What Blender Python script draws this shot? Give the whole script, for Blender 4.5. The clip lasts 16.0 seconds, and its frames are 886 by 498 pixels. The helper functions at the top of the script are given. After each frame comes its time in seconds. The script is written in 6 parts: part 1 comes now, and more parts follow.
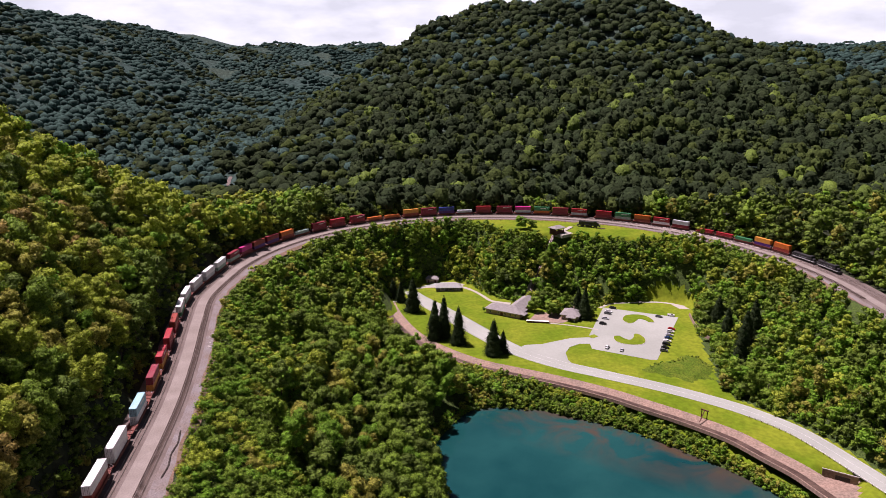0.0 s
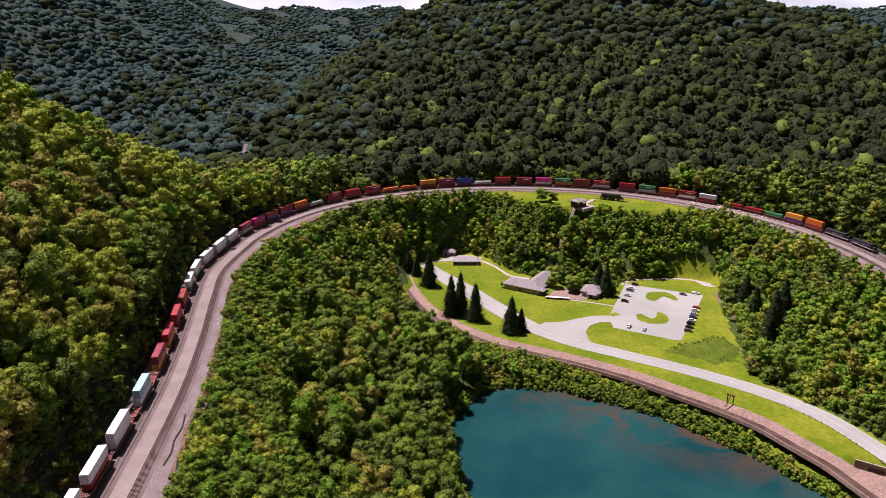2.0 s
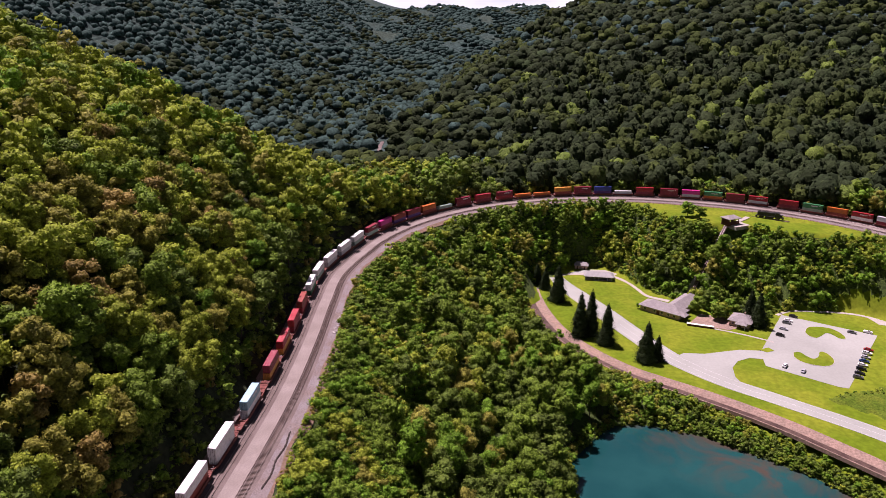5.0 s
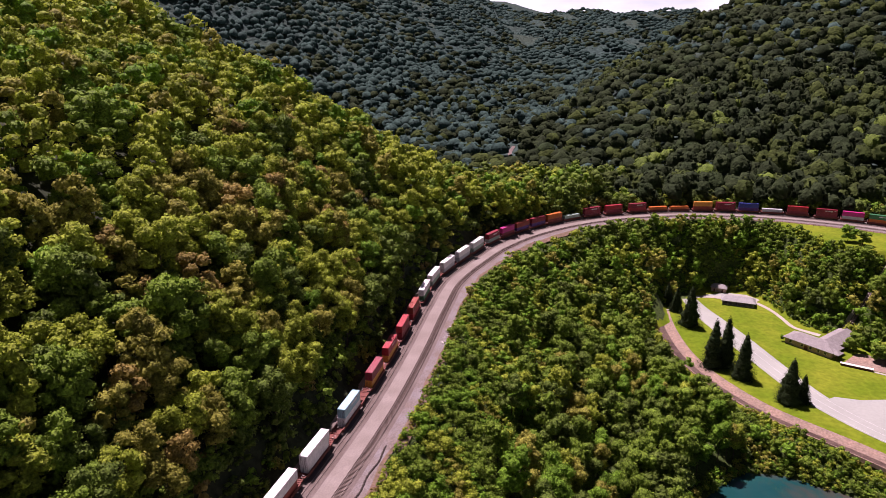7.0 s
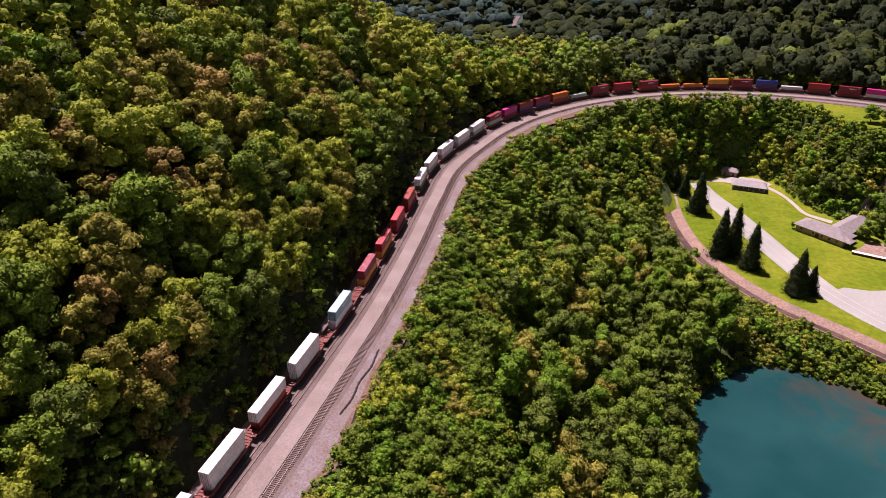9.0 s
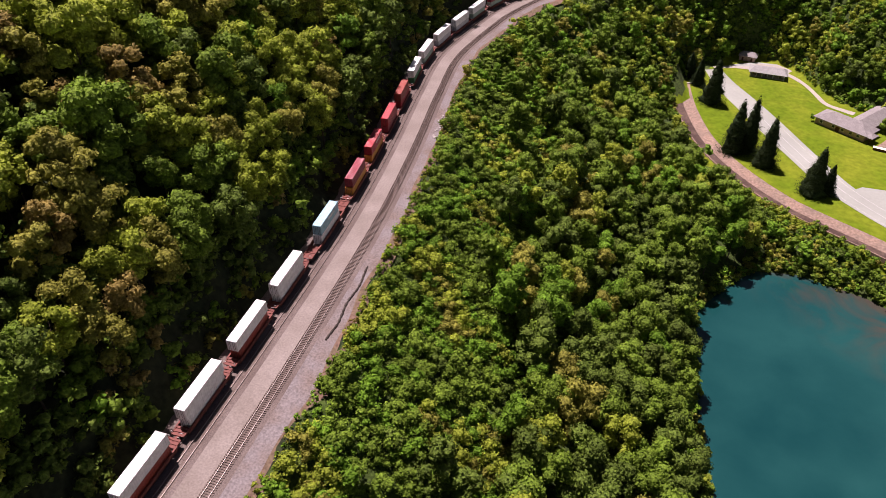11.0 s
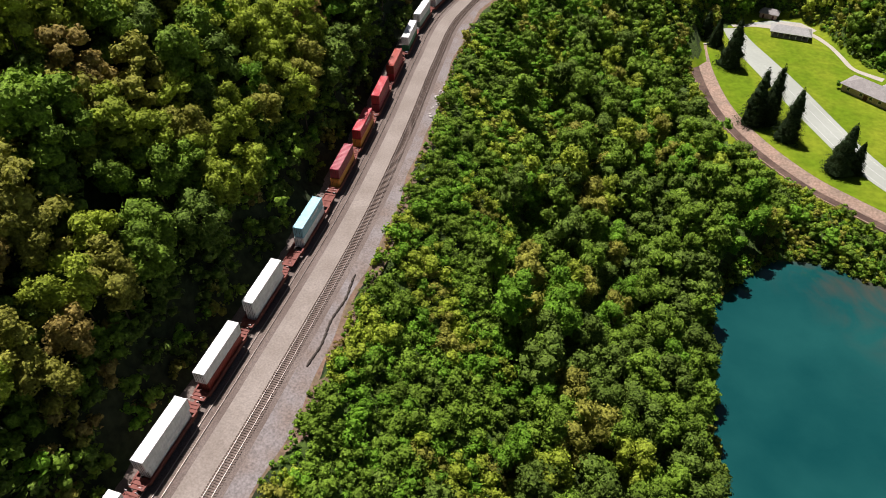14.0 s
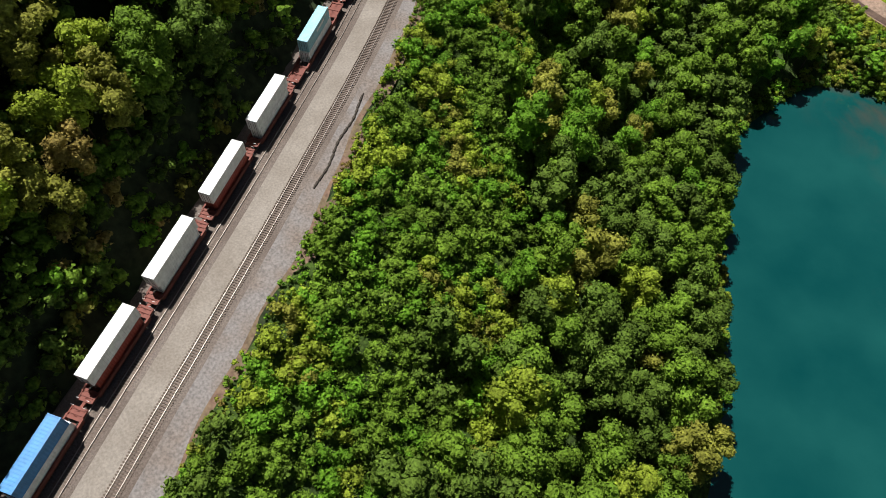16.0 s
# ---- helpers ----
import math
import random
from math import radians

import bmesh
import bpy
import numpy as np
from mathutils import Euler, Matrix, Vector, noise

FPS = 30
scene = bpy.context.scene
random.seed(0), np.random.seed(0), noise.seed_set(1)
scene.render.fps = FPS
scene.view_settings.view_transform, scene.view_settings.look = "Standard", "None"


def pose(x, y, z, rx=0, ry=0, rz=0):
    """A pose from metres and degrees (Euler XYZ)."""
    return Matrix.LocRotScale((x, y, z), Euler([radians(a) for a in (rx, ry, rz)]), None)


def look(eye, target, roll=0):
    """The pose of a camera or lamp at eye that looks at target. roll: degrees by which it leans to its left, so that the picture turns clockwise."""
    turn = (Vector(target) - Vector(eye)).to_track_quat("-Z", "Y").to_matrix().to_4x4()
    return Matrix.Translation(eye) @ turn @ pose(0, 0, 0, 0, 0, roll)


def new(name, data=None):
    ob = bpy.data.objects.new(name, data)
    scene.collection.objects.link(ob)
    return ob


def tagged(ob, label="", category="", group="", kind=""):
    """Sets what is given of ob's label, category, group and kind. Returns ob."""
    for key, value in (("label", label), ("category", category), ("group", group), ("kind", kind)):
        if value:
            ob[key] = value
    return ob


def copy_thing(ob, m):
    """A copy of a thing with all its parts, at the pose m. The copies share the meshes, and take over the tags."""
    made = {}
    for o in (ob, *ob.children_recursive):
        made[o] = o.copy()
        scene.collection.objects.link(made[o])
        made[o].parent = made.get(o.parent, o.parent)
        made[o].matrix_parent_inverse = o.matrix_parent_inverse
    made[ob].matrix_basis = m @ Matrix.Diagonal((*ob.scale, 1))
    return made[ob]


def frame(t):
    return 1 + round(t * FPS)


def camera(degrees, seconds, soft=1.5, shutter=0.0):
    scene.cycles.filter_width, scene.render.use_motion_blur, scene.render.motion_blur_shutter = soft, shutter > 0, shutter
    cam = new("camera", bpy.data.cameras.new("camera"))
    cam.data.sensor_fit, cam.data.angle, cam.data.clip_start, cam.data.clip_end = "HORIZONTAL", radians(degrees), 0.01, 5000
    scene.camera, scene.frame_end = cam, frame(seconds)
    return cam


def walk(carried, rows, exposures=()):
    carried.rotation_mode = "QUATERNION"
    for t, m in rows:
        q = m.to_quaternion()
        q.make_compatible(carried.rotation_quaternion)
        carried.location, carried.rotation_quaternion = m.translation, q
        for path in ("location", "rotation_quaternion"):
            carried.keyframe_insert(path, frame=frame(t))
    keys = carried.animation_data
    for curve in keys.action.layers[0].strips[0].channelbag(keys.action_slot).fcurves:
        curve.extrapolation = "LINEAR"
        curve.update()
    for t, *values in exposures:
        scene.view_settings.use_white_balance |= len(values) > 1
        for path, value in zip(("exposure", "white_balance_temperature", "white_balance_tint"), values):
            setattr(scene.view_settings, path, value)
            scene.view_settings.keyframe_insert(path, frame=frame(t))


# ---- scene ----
# ---- camera and walk ----
def aim(x, y, z, yaw, pitch, roll):
    """A camera pose: place, turn to the left of +y, pitch above the level, roll."""
    turn = Matrix.Rotation(radians(yaw), 4, "Z") @ Matrix.Rotation(radians(90 + pitch), 4, "X")
    return Matrix.Translation((x, y, z)) @ turn @ Matrix.Rotation(radians(roll), 4, "Z")


cam = camera(64.38, 16.0, 0.55)
PATH = [
    (0, aim(0.00, 0.00, 116.99, 0.00, -15.30, -0.09)),
    (0.5, aim(0.38, 3.60, 117.05, 0.42, -15.63, -0.08)),
    (1, aim(0.54, 6.89, 117.10, 0.79, -15.63, -0.03)),
    (1.5, aim(0.58, 10.23, 117.13, 1.17, -16.11, -0.02)),
    (2, aim(0.61, 13.60, 117.16, 1.56, -17.97, 0.03)),
    (2.5, aim(0.53, 17.53, 117.17, 2.51, -18.19, 0.07)),
    (3, aim(0.33, 21.61, 117.15, 3.51, -18.20, 0.09)),
    (3.5, aim(-0.13, 25.42, 117.09, 7.14, -18.17, 0.12)),
    (4, aim(0.11, 29.69, 116.98, 11.67, -18.16, 0.17)),
    (4.2, aim(0.03, 31.23, 116.93, 11.93, -18.11, -0.01)),
    (6.3, aim(-2.05, 47.28, 115.14, 17.47, -17.84, 0.17)),
    (6.5, aim(-1.75, 48.93, 114.77, 19.03, -17.76, 0.11)),
    (7, aim(-1.01, 53.04, 113.97, 23.64, -17.72, 0.10)),
    (7.5, aim(-1.39, 56.85, 113.53, 23.93, -17.74, 0.04)),
    (8, aim(-3.16, 61.12, 113.50, 23.83, -19.11, 0.00)),
    (8.5, aim(-5.56, 65.17, 113.87, 23.67, -23.61, -0.12)),
    (9, aim(-5.69, 69.14, 113.91, 23.88, -27.89, -0.16)),
    (9.5, aim(-5.79, 73.06, 113.93, 24.13, -31.95, -0.25)),
    (9.7, aim(-6.30, 74.51, 113.98, 24.17, -33.19, -0.30)),
    (11.8, aim(-14.03, 93.14, 113.43, 23.87, -38.48, -0.02)),
    (12, aim(-14.74, 94.58, 113.33, 23.86, -38.47, -0.03)),
    (12.5, aim(-16.27, 98.24, 112.91, 23.84, -39.07, 0.03)),
    (13, aim(-17.81, 101.78, 112.88, 23.78, -41.16, 0.10)),
    (13.5, aim(-19.64, 105.61, 112.94, 23.69, -42.50, 0.19)),
    (14, aim(-20.94, 108.92, 112.73, 23.71, -42.40, 0.25)),
    (14.5, aim(-21.96, 111.07, 112.64, 23.76, -42.59, 0.22)),
    (15, aim(-22.46, 112.00, 112.49, 23.87, -46.82, 0.37)),
    (15.5, aim(-22.01, 112.78, 112.36, 24.55, -52.34, -0.23)),
    (16, aim(-20.72, 113.70, 111.23, 26.22, -57.49, -0.15)),
]
walk(cam, PATH, [(0, 0.56, 6300, 42), (3.5, 0.58, 6300, 48), (8, 0.66, 6500, 54), (9.7, 0.66, 6600, 53), (12, 0.64, 6350, 29), (14.5, 0.62, 6250, 16), (16, 0.54, 6150, 8)])

# ---- world, sun, exposure ----
SUN_TO = Vector((-0.345, 0.23, 0.91)).normalized()
world = bpy.data.worlds.new("sky")
scene.world = world
world.use_nodes = True
wn, wl = world.node_tree.nodes, world.node_tree.links
wn.clear()
w_out = wn.new("ShaderNodeOutputWorld")
w_bg = wn.new("ShaderNodeBackground")
w_sky = wn.new("ShaderNodeTexSky")
w_sky.sky_type, w_sky.sun_disc = "NISHITA", False
w_sky.sun_elevation = math.asin(SUN_TO.z)
w_sky.sun_rotation = math.atan2(SUN_TO.x, SUN_TO.y)
w_sky.air_density, w_sky.dust_density = 1.0, 2.0
w_tex = wn.new("ShaderNodeTexCoord")
w_sep = wn.new("ShaderNodeSeparateXYZ")
w_map = wn.new("ShaderNodeMapping")
w_map.inputs["Scale"].default_value = (3.0, 3.0, 9.0)
w_noise = wn.new("ShaderNodeTexNoise")
w_noise.inputs["Scale"].default_value = 1.6
w_noise.inputs["Detail"].default_value = 7.0
w_ramp = wn.new("ShaderNodeMapRange")  # broken cumulus overhead
w_ramp.inputs["From Min"].default_value, w_ramp.inputs["From Max"].default_value = 0.63, 0.80
w_low = wn.new("ShaderNodeMapRange")  # clouds close up towards the horizon
w_low.inputs["From Min"].default_value, w_low.inputs["From Max"].default_value = 0.26, 0.10
w_low.inputs["To Max"].default_value = 0.85
w_add = wn.new("ShaderNodeMath")
w_add.operation, w_add.use_clamp = "ADD", True
w_mix = wn.new("ShaderNodeMix")
w_mix.data_type = "RGBA"
w_puff = wn.new("ShaderNodeTexNoise")
w_puff.inputs["Scale"].default_value, w_puff.inputs["Detail"].default_value = 3.2, 8.0
w_soft = wn.new("ShaderNodeMapRange")
w_soft.inputs["From Min"].default_value, w_soft.inputs["From Max"].default_value = 0.38, 0.6
w_cloud = wn.new("ShaderNodeMix")  # grey undersides and white tops
w_cloud.data_type = "RGBA"
w_cloud.inputs["A"].default_value, w_cloud.inputs["B"].default_value = (37, 43, 41.5, 1), (50, 57, 54, 1)
wl.new(w_map.outputs["Vector"], w_puff.inputs["Vector"])
wl.new(w_puff.outputs["Fac"], w_soft.inputs["Value"])
wl.new(w_soft.outputs["Result"], w_cloud.inputs["Factor"])
wl.new(w_cloud.outputs["Result"], w_mix.inputs["B"])
wl.new(w_tex.outputs["Generated"], w_map.inputs["Vector"])
wl.new(w_tex.outputs["Generated"], w_sep.inputs["Vector"])
wl.new(w_map.outputs["Vector"], w_noise.inputs["Vector"])
wl.new(w_noise.outputs["Fac"], w_ramp.inputs["Value"])
wl.new(w_sep.outputs["Z"], w_low.inputs["Value"])
wl.new(w_ramp.outputs["Result"], w_add.inputs[0])
wl.new(w_low.outputs["Result"], w_add.inputs[1])
wl.new(w_add.outputs["Value"], w_mix.inputs["Factor"])
wl.new(w_sky.outputs["Color"], w_mix.inputs["A"])
wl.new(w_mix.outputs["Result"], w_bg.inputs["Color"])
wl.new(w_bg.outputs["Background"], w_out.inputs["Surface"])
w_bg.inputs["Strength"].default_value = 0.0145

sun = new("sun", bpy.data.lights.new("sun", "SUN"))
sun.data.energy, sun.data.angle, sun.data.color = 5.0, radians(0.6), (1.0, 0.95, 0.86)
sun.matrix_world = look(SUN_TO * 300, (0, 0, 0))


# ---- materials ----
def material(name, colour, rough=0.8, metal=0.0, grain=0.0, scale=1.0, second=None, big=0.0, big_scale=0.05, bump=0.0,
             bump_scale=None, spec=0.3):
    """A node material: base colour varied by fine grain and by large blotches towards a second colour, with bump."""
    m = bpy.data.materials.new(name)
    m.use_nodes = True
    n, l = m.node_tree.nodes, m.node_tree.links
    b = n["Principled BSDF"]
    b.inputs["Roughness"].default_value, b.inputs["Metallic"].default_value = rough, metal
    b.inputs["Specular IOR Level"].default_value = spec
    co = n.new("ShaderNodeTexCoord")
    base = n.new("ShaderNodeRGB")
    base.outputs[0].default_value = (*colour, 1)
    out = base.outputs[0]
    if second is not None:
        t = n.new("ShaderNodeTexNoise")
        t.inputs["Scale"].default_value, t.inputs["Detail"].default_value = big_scale, 6.0
        l.new(co.outputs["Object"], t.inputs["Vector"])
        r = n.new("ShaderNodeMapRange")
        r.inputs["From Min"].default_value, r.inputs["From Max"].default_value = 0.5 - 0.12, 0.5 + 0.16
        r.inputs["To Max"].default_value = big
        l.new(t.outputs["Fac"], r.inputs["Value"])
        x = n.new("ShaderNodeMix")
        x.data_type = "RGBA"
        x.inputs["B"].default_value = (*second, 1)
        l.new(r.outputs["Result"], x.inputs["Factor"])
        l.new(out, x.inputs["A"])
        out = x.outputs["Result"]
    if grain:
        t = n.new("ShaderNodeTexNoise")
        t.inputs["Scale"].default_value, t.inputs["Detail"].default_value = scale, 5.0
        l.new(co.outputs["Object"], t.inputs["Vector"])
        r = n.new("ShaderNodeMapRange")
        r.inputs["From Min"].default_value, r.inputs["From Max"].default_value = 0.3, 0.7
        r.inputs["To Min"].default_value, r.inputs["To Max"].default_value = 1 - grain, 1 + grain
        l.new(t.outputs["Fac"], r.inputs["Value"])
        x = n.new("ShaderNodeMix")
        x.data_type, x.blend_type = "RGBA", "MULTIPLY"
        x.inputs["Factor"].default_value = 1.0
        l.new(out, x.inputs["A"])
        l.new(r.outputs["Result"], x.inputs["B"])
        out = x.outputs["Result"]
    l.new(out, b.inputs["Base Color"])
    if bump:
        t = n.new("ShaderNodeTexNoise")
        t.inputs["Scale"].default_value, t.inputs["Detail"].default_value = bump_scale or scale, 4.0
        l.new(co.outputs["Object"], t.inputs["Vector"])
        u = n.new("ShaderNodeBump")
        u.inputs["Strength"].default_value, u.inputs["Distance"].default_value = 0.8, bump
        l.new(t.outputs["Fac"], u.inputs["Height"])
        l.new(u.outputs["Normal"], b.inputs["Normal"])
    return m


def leaf_material(name, colour, second, glow=0.27, gloss=0.12, far=False, relief=1.5):
    """Foliage: hue drifts from crown to crown and from spray to spray; light passes through the leaves."""
    m = bpy.data.materials.new(name)
    m.use_nodes = True
    n, l = m.node_tree.nodes, m.node_tree.links
    b = n["Principled BSDF"]
    b.inputs["Roughness"].default_value = 0.6 if gloss > 0.1 else 0.8
    b.inputs["Specular IOR Level"].default_value = gloss
    g = n.new("ShaderNodeNewGeometry")
    x = n.new("ShaderNodeMix")
    x.data_type = "RGBA"
    x.inputs["A"].default_value, x.inputs["B"].default_value = (*colour, 1), (*second, 1)
    l.new(g.outputs["Random Per Island"], x.inputs["Factor"])
    t = n.new("ShaderNodeTexNoise")
    t.inputs["Scale"].default_value, t.inputs["Detail"].default_value = 0.09, 3.0
    l.new(g.outputs["Position"], t.inputs["Vector"])
    r = n.new("ShaderNodeMapRange")
    r.inputs["From Min"].default_value, r.inputs["From Max"].default_value = 0.3, 0.7
    r.inputs["To Min"].default_value, r.inputs["To Max"].default_value = 0.72, 1.3
    l.new(t.outputs["Fac"], r.inputs["Value"])
    y = n.new("ShaderNodeMix")
    y.data_type, y.blend_type = "RGBA", "MULTIPLY"
    y.inputs["Factor"].default_value = 1.0
    l.new(x.outputs["Result"], y.inputs["A"])
    l.new(r.outputs["Result"], y.inputs["B"])
    fine = n.new("ShaderNodeTexNoise")
    fine.inputs["Scale"].default_value, fine.inputs["Detail"].default_value = (0.42, 5.0) if far else (1.5, 5.0)
    l.new(g.outputs["Position"], fine.inputs["Vector"])
    fr = n.new("ShaderNodeMapRange")
    fr.inputs["From Min"].default_value, fr.inputs["From Max"].default_value = 0.36, 0.64
    fr.inputs["To Min"].default_value, fr.inputs["To Max"].default_value = (0.72, 1.3) if far else (0.58, 1.34)
    l.new(fine.outputs["Fac"], fr.inputs["Value"])
    z = n.new("ShaderNodeMix")
    z.data_type, z.blend_type = "RGBA", "MULTIPLY"
    z.inputs["Factor"].default_value = 1.0
    l.new(y.outputs["Result"], z.inputs["A"])
    l.new(fr.outputs["Result"], z.inputs["B"])
    l.new(z.outputs["Result"], b.inputs["Base Color"])
    u = n.new("ShaderNodeBump")
    u.inputs["Strength"].default_value, u.inputs["Distance"].default_value = 1.0, relief if far else 0.8
    l.new(fine.outputs["Fac"], u.inputs["Height"])
    l.new(u.outputs["Normal"], b.inputs["Normal"])
    tr = n.new("ShaderNodeBsdfTranslucent")
    l.new(z.outputs["Result"], tr.inputs["Color"])
    mx = n.new("ShaderNodeMixShader")
    mx.inputs["Fac"].default_value = glow
    l.new(b.outputs["BSDF"], mx.inputs[1])
    l.new(tr.outputs["BSDF"], mx.inputs[2])
    l.new(mx.outputs["Shader"], n["Material Output"].inputs["Surface"])
    return m


# darker than leaf litter: the shade under the crowns is in the colour
M_SOIL = material("shaded_forest_floor", (0.016, 0.026, 0.008), 0.95, grain=0.5, scale=0.6, second=(0.03, 0.034, 0.014), big=0.8,
                  big_scale=0.06, bump=0.3, bump_scale=0.8)
# the blue-grey of distance haze is part of this canopy colour
M_WOODS = material("hazy_far_canopy", (0.036, 0.064, 0.056), 0.95, grain=0.4, scale=0.09, second=(0.042, 0.062, 0.044), big=0.8, big_scale=0.006, bump=9.0, bump_scale=0.085, spec=0.05)
M_BRUSH = material("bramble_ground", (0.05, 0.085, 0.012), 0.95, grain=0.55, scale=1.1, second=(0.03, 0.05, 0.01), big=0.9, big_scale=0.2,
                   bump=0.5, bump_scale=1.3)
M_GRASS = material("mown_grass", (0.098, 0.158, 0.005), 0.95, grain=0.2, scale=0.45, second=(0.168, 0.205, 0.012), big=0.95, big_scale=0.05,
                   bump=0.02, bump_scale=2.0, spec=0.1)
M_TALL_GRASS = material("tall_grass", (0.062, 0.108, 0.008), 0.95, grain=0.4, scale=1.2, second=(0.10, 0.135, 0.012), big=0.9, big_scale=0.15, bump=0.2, bump_scale=1.5, spec=0.1)
M_BALLAST = material("ballast", (0.116, 0.090, 0.077), 0.95, grain=0.3, scale=3.5, second=(0.162, 0.132, 0.116), big=0.9, big_scale=0.07,
                     bump=0.12, bump_scale=4.0)
M_SERVICE = material("trodden_gravel", (0.20, 0.170, 0.146), 0.95, grain=0.18, scale=2.5, second=(0.25, 0.218, 0.192), big=0.9, big_scale=0.12,
                     bump=0.05, bump_scale=4.0)
M_SHOULDER = material("grey_gravel", (0.19, 0.17, 0.165), 0.95, grain=0.3, scale=2.2, second=(0.16, 0.125, 0.105), big=0.9, big_scale=0.15,
                      bump=0.12, bump_scale=3.0)
M_DIRT = material("reddish_dirt", (0.19, 0.118, 0.085), 0.95, grain=0.35, scale=1.2, second=(0.13, 0.105, 0.06), big=0.9, big_scale=0.3, bump=0.15, bump_scale=1.5)
M_ASPHALT = material("pale_asphalt", (0.262, 0.280, 0.245), 0.9, grain=0.05, scale=0.8, second=(0.33, 0.35, 0.31), big=0.8, big_scale=0.03)
M_PAINT = material("road_paint", (0.5, 0.5, 0.49), 0.7, grain=0.3, scale=2.0)
M_CONCRETE = material("path_concrete", (0.37, 0.345, 0.30), 0.9, grain=0.14, scale=1.2, second=(0.30, 0.275, 0.24), big=0.8, big_scale=0.1)
M_STONE = material("channel_stone", (0.27, 0.185, 0.14), 0.92, grain=0.3, scale=1.1, second=(0.20, 0.15, 0.115), big=0.9, big_scale=0.15,
                   bump=0.1, bump_scale=1.5)
M_RAIL = material("worn_rail_steel", (0.26, 0.22, 0.20), 0.42, metal=0.6, grain=0.2, scale=1.0)
M_TIE = material("weathered_tie", (0.10, 0.075, 0.06), 0.95, grain=0.35, scale=2.0, second=(0.17, 0.13, 0.11), big=0.8, big_scale=0.8)
M_BARK = material("bark", (0.07, 0.05, 0.035), 0.95, grain=0.4, scale=2.0)
LEAVES = [
    leaf_material("leaf_deep_green", (0.092, 0.150, 0.020), (0.125, 0.192, 0.026), 0.2),
    leaf_material("leaf_mid_green", (0.132, 0.222, 0.021), (0.172, 0.278, 0.026), 0.26),
    leaf_material("leaf_bright_green", (0.122, 0.258, 0.018), (0.16, 0.318, 0.022), 0.28),
    leaf_material("leaf_yellow_green", (0.262, 0.335, 0.032), (0.325, 0.40, 0.038), 0.33),
    leaf_material("leaf_olive", (0.252, 0.255, 0.042), (0.31, 0.31, 0.05), 0.32),
    leaf_material("leaf_rusty", (0.275, 0.21, 0.056), (0.34, 0.262, 0.07), 0.32),
    leaf_material("leaf_spruce", (0.026, 0.042, 0.014), (0.036, 0.06, 0.024), 0.15, 0.05),
    # distant leaves: cloud shade and blue haze are mixed into these three colours
    leaf_material("leaf_cloud_shaded", (0.021, 0.034, 0.0145), (0.034, 0.051, 0.0195), 0.2, 0.05, True),
    leaf_material("leaf_blue_haze", (0.032, 0.066, 0.054), (0.041, 0.080, 0.066), 0.15, 0.05, True, 0.6),
    leaf_material("leaf_dimmed_green", (0.040, 0.062, 0.016), (0.058, 0.083, 0.021), 0.25, 0.05, True),
]


# ---- helpers for building ----
def smooth(a, b, x):
    t = np.clip((x - a) / (b - a), 0, 1)
    return t * t * (3 - 2 * t)


def mesh_quads(name, verts, quads, materials, index=None, shade=False):
    """A mesh from arrays of corners and of four corner numbers a face."""
    me = bpy.data.meshes.new(name)
    quads = np.asarray(quads, dtype=np.int32)
    me.vertices.add(len(verts))
    me.vertices.foreach_set("co", np.asarray(verts, dtype=np.float32).ravel())
    me.loops.add(quads.size)
    me.loops.foreach_set("vertex_index", quads.ravel())
    me.polygons.add(len(quads))
    me.polygons.foreach_set("loop_start", np.arange(len(quads), dtype=np.int32) * quads.shape[1])
    for m in materials:
        me.materials.append(m)
    if index is not None:
        me.polygons.foreach_set("material_index", np.asarray(index, dtype=np.int32))
    me.polygons.foreach_set("use_smooth", np.full(len(quads), shade, dtype=bool))
    me.update(calc_edges=True)
    return me


def part(name, data, parent, label="", at=None):
    """One mesh under a thing or a part. data: a mesh, or a bmesh with its material."""
    if isinstance(data, tuple):
        bm, mat = data
        me = bpy.data.meshes.new(name)
        bm.to_mesh(me)
        bm.free()
        me.materials.append(mat)
        data = me
    ob = new(name, data)
    ob.parent = parent
    if at is not None:
        ob.matrix_basis = at
    return tagged(ob, label)


def box(bm, sx, sy, sz, at=(0, 0, 0), bevel=0.0, rz=0.0, rx=0.0, ry=0.0):
    """A box of that size round a place, its edges bevelled."""
    got = bmesh.ops.create_cube(bm, size=1.0)["verts"]
    bmesh.ops.scale(bm, vec=(sx, sy, sz), verts=got)
    if bevel:
        edges = {e for v in got for e in v.link_edges}
        got = bmesh.ops.bevel(bm, geom=list(edges), offset=bevel, segments=1, affect="EDGES")["verts"]
    bmesh.ops.transform(bm, matrix=pose(*at, rx, ry, rz), verts=got)
    return got


def tube(bm, radius, length, at=(0, 0, 0), rx=0.0, ry=0.0, rz=0.0, sides=12, top=None):
    got = bmesh.ops.create_cone(bm, cap_ends=True, segments=sides, radius1=radius, radius2=radius if top is None else top, depth=length)["verts"]
    bmesh.ops.transform(bm, matrix=pose(*at, rx, ry, rz), verts=got)
    return got


def solid(*boxes, bevel=0.0):
    """A bmesh of several boxes (sx, sy, sz, (x, y, z))."""
    bm = bmesh.new()
    for sx, sy, sz, at in boxes:
        box(bm, sx, sy, sz, at, bevel)
    return bm


def empty(name, m=None):
    ob = new(name)
    ob.empty_display_size = 0.5
    if m is not None:
        ob.matrix_basis = m
    return ob


